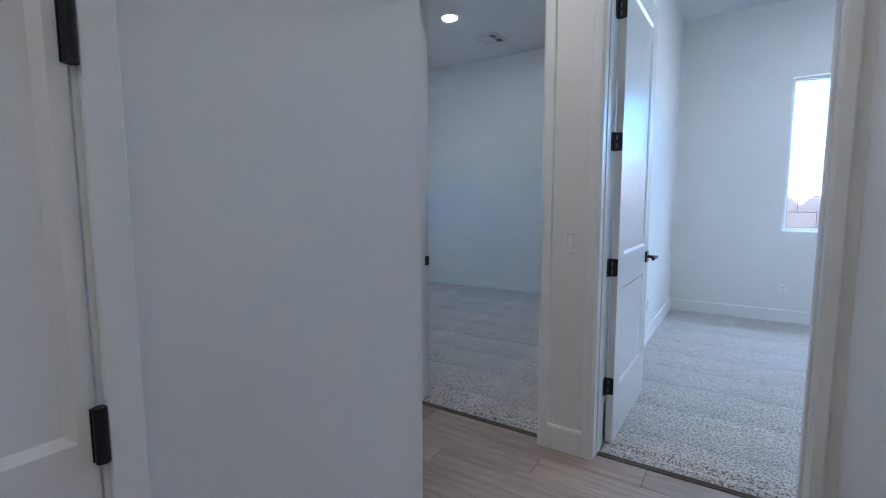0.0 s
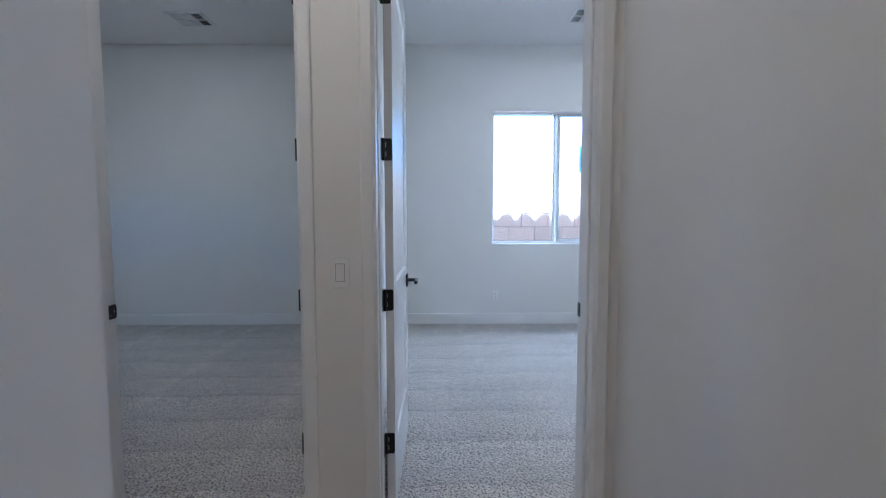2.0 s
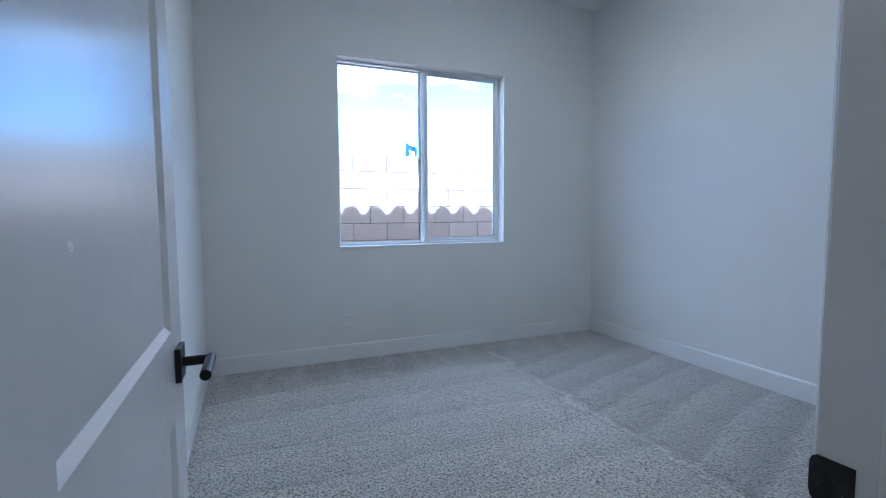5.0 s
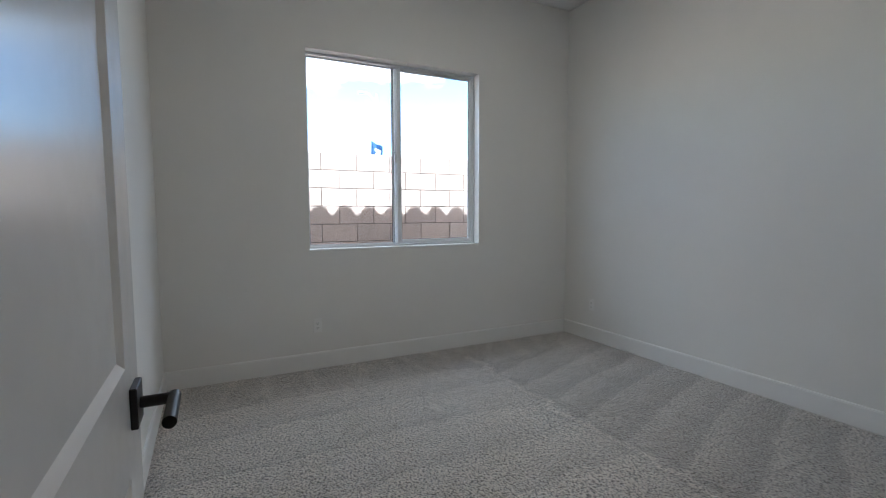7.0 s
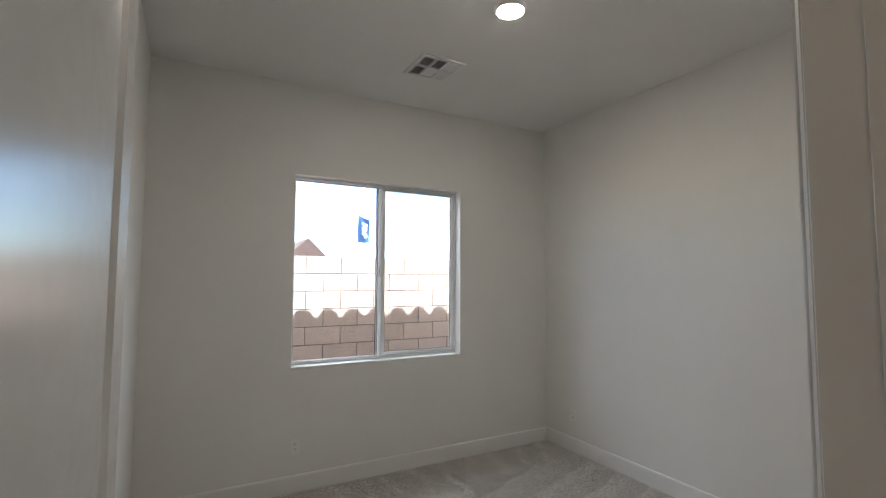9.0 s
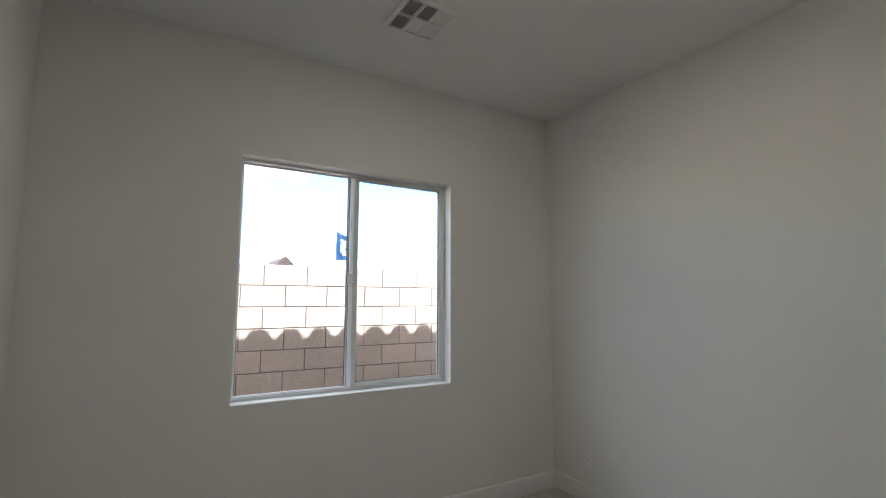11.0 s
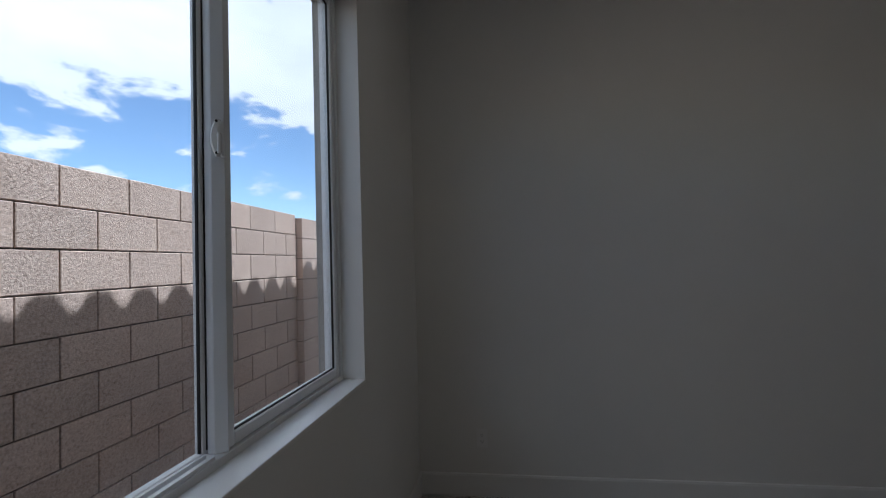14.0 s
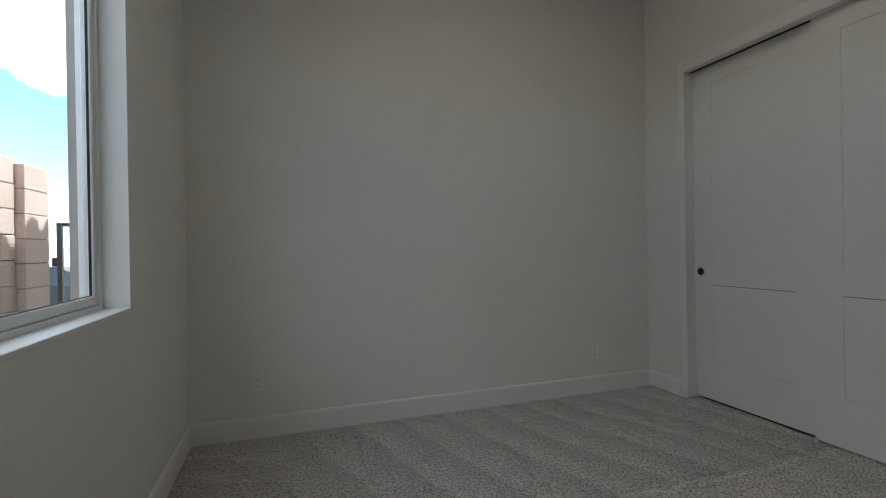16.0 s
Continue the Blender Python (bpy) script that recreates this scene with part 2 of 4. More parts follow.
def block_mat():
    mat, n, l, b = nodes_of("concrete_block")
    inf = n.new("ShaderNodeObjectInfo")
    tc = n.new("ShaderNodeTexCoord")
    add = n.new("ShaderNodeVectorMath")
    add.operation = "MULTIPLY_ADD"
    l.new(inf.outputs["Random"], add.inputs[0])
    add.inputs[1].default_value = (31, 7, 19)
    l.new(tc.outputs["Object"], add.inputs[2])
    turn = n.new("ShaderNodeMapping")
    turn.inputs["Rotation"].default_value = (0.5, 0.8, 0.35)
    l.new(add.outputs[0], turn.inputs["Vector"])
    g = tex_noise(n, l, turn.outputs[0], 75, 5, 0.72)
    big = tex_noise(n, l, add.outputs[0], 5, 3)
    # dark specks put the shade of the pits into the grain's colour
    base = ramp(n, l, g, [(0.34, (0.32, 0.24, 0.195)), (0.43, (0.58, 0.445, 0.365)), (0.53, (0.67, 0.52, 0.435)), (0.66, (0.82, 0.67, 0.58))])
    tone = ramp(n, l, inf.outputs["Random"], [(0.0, (0.9, 0.9, 0.9)), (1.0, (1.06, 1.05, 1.04))])
    stain = ramp(n, l, big, [(0.3, (0.92, 0.91, 0.9)), (0.6, (1, 1, 1))])
    c = base
    for x in (tone, stain):
        k = n.new("ShaderNodeMix")
        k.data_type, k.blend_type = "RGBA", "MULTIPLY"
        k.inputs["Factor"].default_value = 1
        l.new(c, k.inputs["A"])
        l.new(x, k.inputs["B"])
        c = k.outputs["Result"]
    l.new(c, b.inputs["Base Color"])
    b.inputs["Roughness"].default_value = 0.95
    bump(n, l, b, g, 0.85, 0.007)
    return mat


def glass_mat():
    mat, n, l, b = nodes_of("window_glass")
    out = n["Material Output"]
    n.remove(b)
    tr, gl, mx, fr = n.new("ShaderNodeBsdfTransparent"), n.new("ShaderNodeBsdfGlossy"), n.new("ShaderNodeMixShader"), n.new("ShaderNodeLayerWeight")
    tr.inputs["Color"].default_value = (0.93, 0.96, 0.96, 1)
    gl.inputs["Roughness"].default_value = 0.01
    fr.inputs["Blend"].default_value = 0.5
    pw, mul = n.new("ShaderNodeMath"), n.new("ShaderNodeMath")
    pw.operation, mul.operation = "POWER", "MULTIPLY_ADD"
    pw.inputs[1].default_value, mul.inputs[1].default_value, mul.inputs[2].default_value = 4.5, 0.6, 0.03
    l.new(fr.outputs["Facing"], pw.inputs[0])
    l.new(pw.outputs[0], mul.inputs[0])
    l.new(mul.outputs[0], mx.inputs[0])
    l.new(tr.outputs[0], mx.inputs[1])
    l.new(gl.outputs[0], mx.inputs[2])
    l.new(mx.outputs[0], out.inputs["Surface"])
    return mat


def glow_mat(name, col, strength):
    mat, n, l, b = nodes_of(name)
    b.inputs["Base Color"].default_value = (0.85, 0.85, 0.82, 1)
    b.inputs["Emission Color"].default_value = (*col, 1)
    b.inputs["Emission Strength"].default_value = strength
    return mat


M_WALL = wall_paint("wall_paint", (0.77, 0.76, 0.735))
M_CEIL = wall_paint("ceiling_paint", (0.79, 0.785, 0.77))
M_TRIM = plain("trim_enamel", (0.80, 0.795, 0.78), 0.33, vary=0.02, bump_s=0.03, bump_scale=40)
M_DOOR = plain("door_enamel", (0.80, 0.795, 0.785), 0.24, vary=0.02, bump_s=0.05, bump_scale=22)
M_VINYL = plain("white_vinyl", (0.78, 0.79, 0.80), 0.35, vary=0.02)
M_PLATE = plain("white_plastic", (0.80, 0.795, 0.78), 0.3, vary=0.02)
M_BLACK = plain("black_metal", (0.012, 0.012, 0.013), 0.38, 0.3, vary=0.2)
M_PALE_METAL = plain("pale_metal", (0.6, 0.6, 0.6), 0.3, 0.9)
# grey that stands for shadow in thin gaps
M_GAP_SHADE = plain("grey_gap_shade", (0.22, 0.21, 0.20), 0.8)
M_DARK = plain("dark_gap", (0.02, 0.02, 0.02), 0.8)
M_CARPET = carpet_mat()
M_PLANK = plank_mat()
M_SEAM = plain("seam_dark", (0.05, 0.04, 0.035), 0.8)
M_STRIP = plain("transition_strip", (0.11, 0.088, 0.072), 0.45, vary=0.15, scale=9)
M_BLOCK = block_mat()
M_MORTAR = plain("mortar", (0.13, 0.105, 0.09), 0.95, vary=0.15, scale=20, bump_s=0.4, bump_scale=150)
M_STUCCO = plain("stucco", (0.36, 0.34, 0.31), 0.95, vary=0.08, scale=8, bump_s=0.6, bump_scale=120)
M_GLASS = glass_mat()
M_TILE = plain("roof_tile", (0.28, 0.17, 0.12), 0.85, vary=0.25, scale=6, bump_s=0.3)
M_GROUND = plain("gravel_ground", (0.36, 0.275, 0.21), 0.97, vary=0.3, scale=12, bump_s=0.8, bump_scale=60)
M_ASPHALT = plain("asphalt", (0.06, 0.058, 0.056), 0.95, vary=0.25, scale=20, bump_s=0.4)
M_HILL = plain("desert_hill", (0.30, 0.22, 0.17), 0.98, vary=0.25, scale=0.05)
M_STEEL = plain("galvanised_steel", (0.55, 0.55, 0.54), 0.45, 0.6, vary=0.1)
M_FLAG = plain("blue_fabric", (0.045, 0.12, 0.27), 0.8, vary=0.2)
M_FLAGW = plain("white_fabric", (0.75, 0.77, 0.8), 0.8)
M_LAMP = glow_mat("led_diffuser", (1.0, 0.86, 0.67), LAMP)
M_SIDE_LAMP = glow_mat("dim_led_diffuser", (1.0, 0.87, 0.64), LAMP * 0.35)
# glow of the two unseen hall lights, tuned to brighten the hall
M_UNSEEN_HALL_LAMP = glow_mat("unseen_hall_diffuser", (1.0, 0.73, 0.47), LAMP * 0.42)
M_CAR = plain("car_paint", (0.06, 0.072, 0.088), 0.16, 0.55, vary=0.1)
M_CARGLASS = plain("car_glass", (0.015, 0.018, 0.02), 0.05)
M_TYRE = plain("tyre_rubber", (0.02, 0.02, 0.02), 0.9)
M_FAR = plain("far_stucco", (0.42, 0.34, 0.27), 0.95, vary=0.1, scale=1)
M_ROOFFAR = plain("far_roof", (0.07, 0.042, 0.035), 0.9, vary=0.2, scale=4)


# ---- mesh helpers ----
def add_box(bm, x0, x1, y0, y1, z0, z1, bev=0.0, seg=1):
    r = bmesh.ops.create_cube(bm, size=1.0, matrix=Matrix.Translation(((x0 + x1) / 2, (y0 + y1) / 2, (z0 + z1) / 2)) @ Matrix.Diagonal((abs(x1 - x0), abs(y1 - y0), abs(z1 - z0), 1)))
    if bev:
        es = {e for v in r["verts"] for e in v.link_edges}
        bmesh.ops.bevel(bm, geom=list(es), offset=bev, segments=seg, affect="EDGES", profile=0.6)


def add_cyl(bm, p, q, r, seg=20, r2=None):
    p, q = Vector(p), Vector(q)
    d = q - p
    m = Matrix.Translation((p + q) / 2) @ d.to_track_quat("Z", "Y").to_matrix().to_4x4()
    bmesh.ops.create_cone(bm, cap_ends=True, segments=seg, radius1=r, radius2=r if r2 is None else r2, depth=d.length, matrix=m)


def boxes(*bb, bev=0.0):
    bm = bmesh.new()
    for b in bb:
        add_box(bm, *b, bev=bev)
    return bm


def mesh_of(name, bm, mat, smooth=False):
    bmesh.ops.recalc_face_normals(bm, faces=bm.faces)
    me = bpy.data.meshes.new(name)
    bm.to_mesh(me)
    bm.free()
    for m in (mat if isinstance(mat, (list, tuple)) else [mat]):
        me.materials.append(m)
    if smooth:
        me.shade_smooth()
    return me


def part(name, bm, mat, parent=None, label="", smooth=False):
    ob = new(name, mesh_of(name, bm, mat, smooth))
    if parent is not None:
        ob.parent = parent
    if label:
        tagged(ob, label)
    return ob


def thing(name, label, category, group="", kind="", at=None):
    ob = new(name)
    ob.empty_display_size = 0.1
    if at is not None:
        ob.matrix_world = at
    return tagged(ob, label, category, group, kind)


def structure(name, bm, mat, label, category):
    return tagged(part(name, bm, mat), label, category, kind="structure")


def strip_bm(profile, a, b, up=(0, 0, 1)):
    """A profile (list of u, v) swept straight from a to b; u lies across, v along up."""
    a, b, up = Vector(a), Vector(b), Vector(up)
    side = (b - a).normalized().cross(up)
    bm = bmesh.new()
    rings = [[bm.verts.new(p + side * u + up * v) for u, v in profile] for p in (a, b)]
    k = len(profile)
    for i in range(k):
        bm.faces.new((rings[0][i], rings[0][(i + 1) % k], rings[1][(i + 1) % k], rings[1][i]))
    bm.faces.new(rings[0])
    bm.faces.new(rings[1][::-1])
    return bm


# ---- plan ----
CEIL = 3.329
NORTH, EAST, WEST = 6.116, 3.427, -0.285      # faces of the bedroom's walls
HALL, ROOM = 2.290, 2.474                    # two faces of the wall with the doors
CLOSET = 2.62                                # face of the closet's wall
DL, DR = -0.146, 0.696                       # the bedroom's doorway
LL, LR = -1.285, -0.444                       # the other bedroom's doorway
DH = 2.50
WX0, WX1, WZ0, WZ1 = 0.762, 2.350, 0.977, 2.565
HX0, HX1 = -0.510, 0.795                     # the hall's side walls
CX0, CX1, CH = 1.19, 3.035, 2.526            # the closet's opening
GROUND = -0.12

structure("wall_north", boxes((WEST - 0.12, WX0, NORTH, 6.278, 0, CEIL), (WX1, EAST + 0.15, NORTH, 6.278, 0, CEIL), (WX0, WX1, NORTH, 6.278, 0, WZ0), (WX0, WX1, NORTH, 6.278, WZ1, CEIL)), M_WALL, "white painted drywall wall with a window", "wall")
structure("wall_east", boxes((EAST, EAST + 0.15, 1.9, NORTH, 0, CEIL)), M_WALL, "white painted drywall side wall", "wall")
structure("wall_west", boxes((WEST - 0.12, WEST, ROOM, NORTH, 0, CEIL)), M_WALL, "white painted wall between the two bedrooms", "wall")
structure("wall_south", boxes((-4.8, LL - 0.018, HALL, ROOM, 0, CEIL), (LR + 0.018, DL - 0.018, HALL, ROOM, 0, CEIL), (DR + 0.018, 1.1, HALL, ROOM, 0, CEIL), (LL - 0.018, LR + 0.018, HALL, ROOM, DH, CEIL), (DL - 0.018, DR + 0.018, HALL, ROOM, DH, CEIL)), M_WALL, "white painted wall with two bedroom doorways", "wall")
structure("wall_closet_west", boxes((1.0, CX0, ROOM, CLOSET, 0, CEIL)), M_WALL, "white painted wall beside a sliding closet", "wall")
structure("wall_closet_east", boxes((CX1, EAST, CLOSET - 0.17, CLOSET, 0, CEIL)), M_WALL, "white painted wall between closet and corner", "wall")
structure("wall_closet_head", boxes((CX0, CX1, CLOSET - 0.12, CLOSET, CH, CEIL)), M_WALL, "white painted wall above the closet doors", "wall")
structure("wall_closet_back", boxes((1.1, EAST, 1.78, 1.9, 0, CEIL)), M_WALL, "plain white closet back wall", "wall")
structure("wall_hall_west", boxes((HX0 - 0.12, HX0, 0.346, 1.322, 0, CEIL), (HX0 - 0.12, HX0, -0.484, 0.346, DH, CEIL), (HX0 - 0.12, HX0, -2.6, -0.484, 0, CEIL)), M_WALL, "white painted hall wall with a closed door", "wall")
structure("wall_hall_east", boxes((HX1, HX1 + 0.12, -2.6, HALL, 0, CEIL)), M_WALL, "plain white hall wall", "wall")
structure("wall_hall_north", boxes((-4.8, HX0 - 0.12, 1.202, 1.322, 0, CEIL)), M_WALL, "plain white hall wall", "wall")
structure("wall_hall_end", boxes((HX0 - 0.12, HX1 + 0.12, -2.72, -2.6, 0, CEIL)), M_WALL, "plain white wall closing the hall", "wall")
# unseen opening, added and sized to let daylight into the other bedroom
structure("wall_far_west", boxes((-4.92, -4.8, 1.2, 3.95, 0, CEIL), (-4.92, -4.8, 4.55, 6.45, 0, CEIL), (-4.92, -4.8, 3.95, 4.55, 0, 1.3), (-4.92, -4.8, 3.95, 4.55, 2.05, CEIL)), M_WALL, "plain white wall of the other bedroom with an unseen daylight opening", "wall")
structure("wall_far_north", boxes((-4.8, WEST - 0.12, 6.145, 6.30, 0, CEIL)), M_WALL, "plain white back wall of the other bedroom", "wall")
structure("ceiling", boxes((-4.92, EAST + 0.15, -2.72, 6.45, CEIL, CEIL + 0.15)), M_CEIL, "white painted ceiling", "ceiling")
structure("wall_linen_back", boxes((-1.3, -1.2, -0.55, 1.20, 0, CEIL)), M_WALL, "plain white back wall of the linen closet", "wall")
structure("subfloor", boxes((-4.92, EAST + 0.15, -2.72, 6.318, -0.14, -0.006)), M_SEAM, "dark floor base under the planks", "floor")


def carpet(name, x0, x1, y0, y1, label):
    bm = bmesh.new()
    bmesh.ops.create_grid(bm, x_segments=max(2, int((x1 - x0) / 0.05)), y_segments=max(2, int((y1 - y0) / 0.05)), size=0.5, matrix=Matrix.Translation(((x0 + x1) / 2, (y0 + y1) / 2, 0.010)) @ Matrix.Diagonal((x1 - x0, y1 - y0, 1, 1)))
    for v in bm.verts:
        edge = min(v.co.x - x0, x1 - v.co.x, v.co.y - y0, y1 - v.co.y)
        v.co.z += (0.004 * noise.noise(v.co * 2.1) + 0.002 * noise.noise(v.co * 9)) if edge > 0.01 else -0.014
    return structure(name, bm, M_CARPET, label, "carpet")


carpet("carpet", WEST, EAST, ROOM - 0.005, NORTH, "greige cut-pile wall-to-wall bedroom carpet with vacuum tracks")
carpet("carpet_doorway", DL, DR, 2.378, ROOM - 0.005, "greige cut-pile carpet edge inside the doorway")
carpet("carpet_far", -4.8, WEST - 0.12, ROOM - 0.005, 6.145, "greige cut-pile carpet of the other bedroom")
carpet("carpet_far_doorway", LL, LR, 2.378, ROOM - 0.005, "greige cut-pile carpet edge in the other doorway")

BASE = [(0, 0), (0.014, 0), (0.014, 0.122), (0.010, 0.133), (0, 0.135)]


def baseboard(a, b):
    structure("baseboard", strip_bm(BASE, a, b), M_TRIM, "white painted flat baseboard", "baseboard")


baseboard((WEST, NORTH, 0), (EAST - 0.014, NORTH, 0))
baseboard((EAST, NORTH, 0), (EAST, CLOSET + 0.014, 0))
baseboard((WEST, ROOM + 0.07, 0), (WEST, NORTH - 0.014, 0))
baseboard((EAST, CLOSET, 0), (CX1 + 0.037, CLOSET, 0))
baseboard((CX0 - 0.045, CLOSET, 0), (1.0, CLOSET, 0))
baseboard((-4.8, 6.145, 0), (WEST - 0.12, 6.145, 0))
baseboard((LR + 0.0605, HALL, 0), (DL - 0.0605, HALL, 0))
baseboard((HX1, HALL, 0), (HX1, -2.6, 0))
baseboard((HX0, 0.407, 0), (HX0, 1.322, 0))

CASE = [(0, 0), (0.006, 0), (0.010, 0.006), (0.015, 0.012), (0.015, 0.050), (0.012, 0.056), (0, 0.058)]


def doorway(name, x0, x1, y0, y1, h, label):
    """Jambs, head, stops and casings of an opening in a wall that faces both ways along y."""
    t = thing(name, label, "door frame", kind="structure")
    j = 0.018
    part("jamb", boxes((x0 - j + 0.001, x0, y0 - 0.004, y1 + 0.004, 0, h), bev=0.0015), M_TRIM, t)
    part("jamb", boxes((x1, x1 + j - 0.001, y0 - 0.004, y1 + 0.004, 0, h), bev=0.0015), M_TRIM, t)
    part("head", boxes((x0, x1, y0 - 0.004, y1 + 0.004, h - j, h - 0.001)), M_TRIM, t)
    for s in ((x0, x0 + 0.005), (x1 - 0.011, x1)):
        part("stop", boxes((*s, y1 - 0.132, y1 - 0.062, 0.0, h - j), bev=0.0015), M_TRIM, t)
    for y, s in ((y0, 1), (y1, -1)):
        for x, k in ((x0, -1), (x1, 1)):
            bm = bmesh.new()
            pr = [(x + k * (0.002 + v), y - s * u) for u, v in CASE]
            lo = [bm.verts.new((a, b, 0)) for a, b in pr]
            hi = [bm.verts.new((a, b, h + 0.058)) for a, b in pr]
            for i in range(len(pr)):
                bm.faces.new((lo[i], lo[(i + 1) % len(pr)], hi[(i + 1) % len(pr)], hi[i]))
            bm.faces.new(lo)
            bm.faces.new(hi[::-1])
            part("casing", bm, M_TRIM, t)
        part("head_casing", boxes((x0, x1, min(y, y - s * 0.015), max(y, y - s * 0.015), h, h + 0.058)), M_TRIM, t)
    return t


doorway("door_frame_1", DL, DR, HALL, ROOM, DH, "white painted door frame of the bedroom")
doorway("door_frame_2", LL, LR, HALL, ROOM, DH, "white painted door frame of the other bedroom")


def transition(x0, x1):
    pr = [(0, 0), (0.034, 0), (0.034, 0.005), (0.027, 0.009), (0.022, 0.004), (0.017, 0.004), (0.012, 0.010), (0.004, 0.008), (0, 0.003)]
    bm = strip_bm([(0.034 - u, v) for u, v in pr], (x1, 2.346, 0), (x0, 2.346, 0))
    structure("threshold", bm, M_STRIP, "narrow brown transition strip between planks and carpet", "threshold")


transition(DL + 0.001, DR - 0.001)
transition(LL + 0.001, LR - 0.001)


# ---- doors ----
def door_leaf(w, h, t, panels, stile=0.115, depth=0.008, slope=0.011):
    bm = bmesh.new()
    zs = [0.0]
    for a, b in panels:
        zs += [a, b]
    zs.append(h)
    xs = [0.0, stile, w - stile, w]

    def quad(*pts):
        bm.faces.new([bm.verts.new(p) for p in pts])
    for y, s in ((0.0, 1), (t, -1)):
        for i in range(3):
            for k in range(len(zs) - 1):
                x0, x1, z0, z1 = xs[i], xs[i + 1], zs[k], zs[k + 1]
                if i == 1 and k % 2 == 1:
                    d = y + s * depth
                    o = [(x0, y, z0), (x1, y, z0), (x1, y, z1), (x0, y, z1)]
                    q = [(x0 + slope, d, z0 + slope), (x1 - slope, d, z0 + slope), (x1 - slope, d, z1 - slope), (x0 + slope, d, z1 - slope)]
                    quad(*q)
                    for e in range(4):
                        quad(o[e], o[(e + 1) % 4], q[(e + 1) % 4], q[e])
                else:
                    quad((x0, y, z0), (x1, y, z0), (x1, y, z1), (x0, y, z1))
    for x in (0.0, w):
        for k in range(len(zs) - 1):
            quad((x, 0, zs[k]), (x, t, zs[k]), (x, t, zs[k + 1]), (x, 0, zs[k + 1]))
    for z in (0.0, h):
        for i in range(3):
            quad((xs[i], 0, z), (xs[i + 1], 0, z), (xs[i + 1], t, z), (xs[i], t, z))
    bmesh.ops.remove_doubles(bm, verts=bm.verts, dist=1e-5)
    return bm


HINGE_Z = (0.326, 0.962, 1.602, 2.240)


def add_handle(door, x, y, z, out):
    """Square rose, stem and round lever that points to the hinges; out: the way the lever stands off."""
    h = part("handle", boxes((x - 0.033, x + 0.033, min(y, y + out * 0.011), max(y, y + out * 0.011), z - 0.035, z + 0.035), bev=0.0015), M_BLACK, door, "square black lever handle")
    bm = bmesh.new()
    add_cyl(bm, (x, y, z), (x, y + out * 0.062, z), 0.010)
    part("stem", bm, M_BLACK, h, smooth=False)
    bm = bmesh.new()
    add_cyl(bm, (x + 0.011, y + out * 0.062, z), (x - 0.112, y + out * 0.062, z), 0.0105, 24)
    part("lever", bm, M_BLACK, h, "round black lever bar")


def rounded_leaf(x0, x1, y0, y1, z0, z1, r, axis):
    """A thin plate whose two outer corners are rounded; axis: the way of its thickness."""
    bm = bmesh.new()
    lo, hi = (x0, x1) if axis == "y" else (y0, y1)
    out = [(lo, z0), (lo, z1)]
    for k in range(5):
        a = math.pi / 2 * (1 - k / 4)
        out.append((hi - r + r * math.cos(a), z1 - r + r * math.sin(a)))
    for k in range(5):
        a = -math.pi / 2 * k / 4
        out.append((hi - r + r * math.cos(a), z0 + r + r * math.sin(a)))
    d = (y0, y1) if axis == "y" else (x0, x1)
    rings = [[bm.verts.new((u, w, z) if axis == "y" else (w, u, z)) for u, z in out] for w in d]
    k = len(out)
    for i in range(k):
        bm.faces.new((rings[0][i], rings[0][(i + 1) % k], rings[1][(i + 1) % k], rings[1][i]))
    bm.faces.new(rings[0])
    bm.faces.new(rings[1][::-1])
    return bm


def add_hinge(door, x, y, z, t):
    """Two leaves, one on the door's edge and one let into the jamb, and the barrel between them."""
    bm = rounded_leaf(x - 0.0025, x, -(y + t), -(y + 0.001), z - 0.046, z + 0.046, 0.008, "x")
    for v in bm.verts:
        v.co.y = -v.co.y
    hg = part("hinge", bm, M_BLACK, door, "black butt hinge")
    bm = rounded_leaf(0.006, 0.044, y + t + 0.0080, y + t + 0.0102, z - 0.046, z + 0.046, 0.008, "y")
    for v in bm.verts:
        v.co.x = x - v.co.x
    part("jamb_leaf", bm, M_BLACK, hg)
    bm = bmesh.new()
    add_cyl(bm, (x - 0.006, y + t + 0.003, z - 0.046), (x - 0.006, y + t + 0.003, z + 0.046), 0.007, 14)
    part("knuckle", bm, M_BLACK, hg)
    # pale strips paint the brightness that shows through gaps at the knuckle
    for dz in (-0.019, 0.019):
        part("screw_slot", boxes((x - 0.0036, x - 0.0022, y + t - 0.0085, y + t - 0.0060, z + dz - 0.010, z + dz + 0.010)), M_PALE_METAL, hg, "pale strip painting the bright gap at the knuckle")


door = thing("bedroom_door", "open white two-panel bedroom door with black lever and hinges", "door", kind="structure", at=pose(-0.100, 2.482, 0.018, 0, 0, 89.5))
part("leaf", door_leaf(0.815, 2.465, 0.035, [(0.285, 0.825), (1.004, 2.345)], stile=0.122, slope=0.015, depth=0.009), M_DOOR, door)
add_handle(door, 0.748, 0.0, 0.928, -1)
add_handle(door, 0.748, 0.035, 0.928, 1)
for z in HINGE_Z:
    add_hinge(door, 0.0, 0.0, z - 0.018, 0.035)
part("latch_plate", boxes((0.815, 0.8165, 0.005, 0.030, 0.91, 0.98)), M_BLACK, door)

door2 = thing("other_bedroom_door", "open white two-panel door behind the hall pier", "door", kind="structure", at=pose(-0.456, 2.492, 0.018, 0, 0, 92))
part("leaf", door_leaf(0.785, 2.465, 0.035, [(0.285, 0.825), (1.020, 2.345)]), M_DOOR, door2)
add_handle(door2, 0.72, 0.035, 0.942, 1)
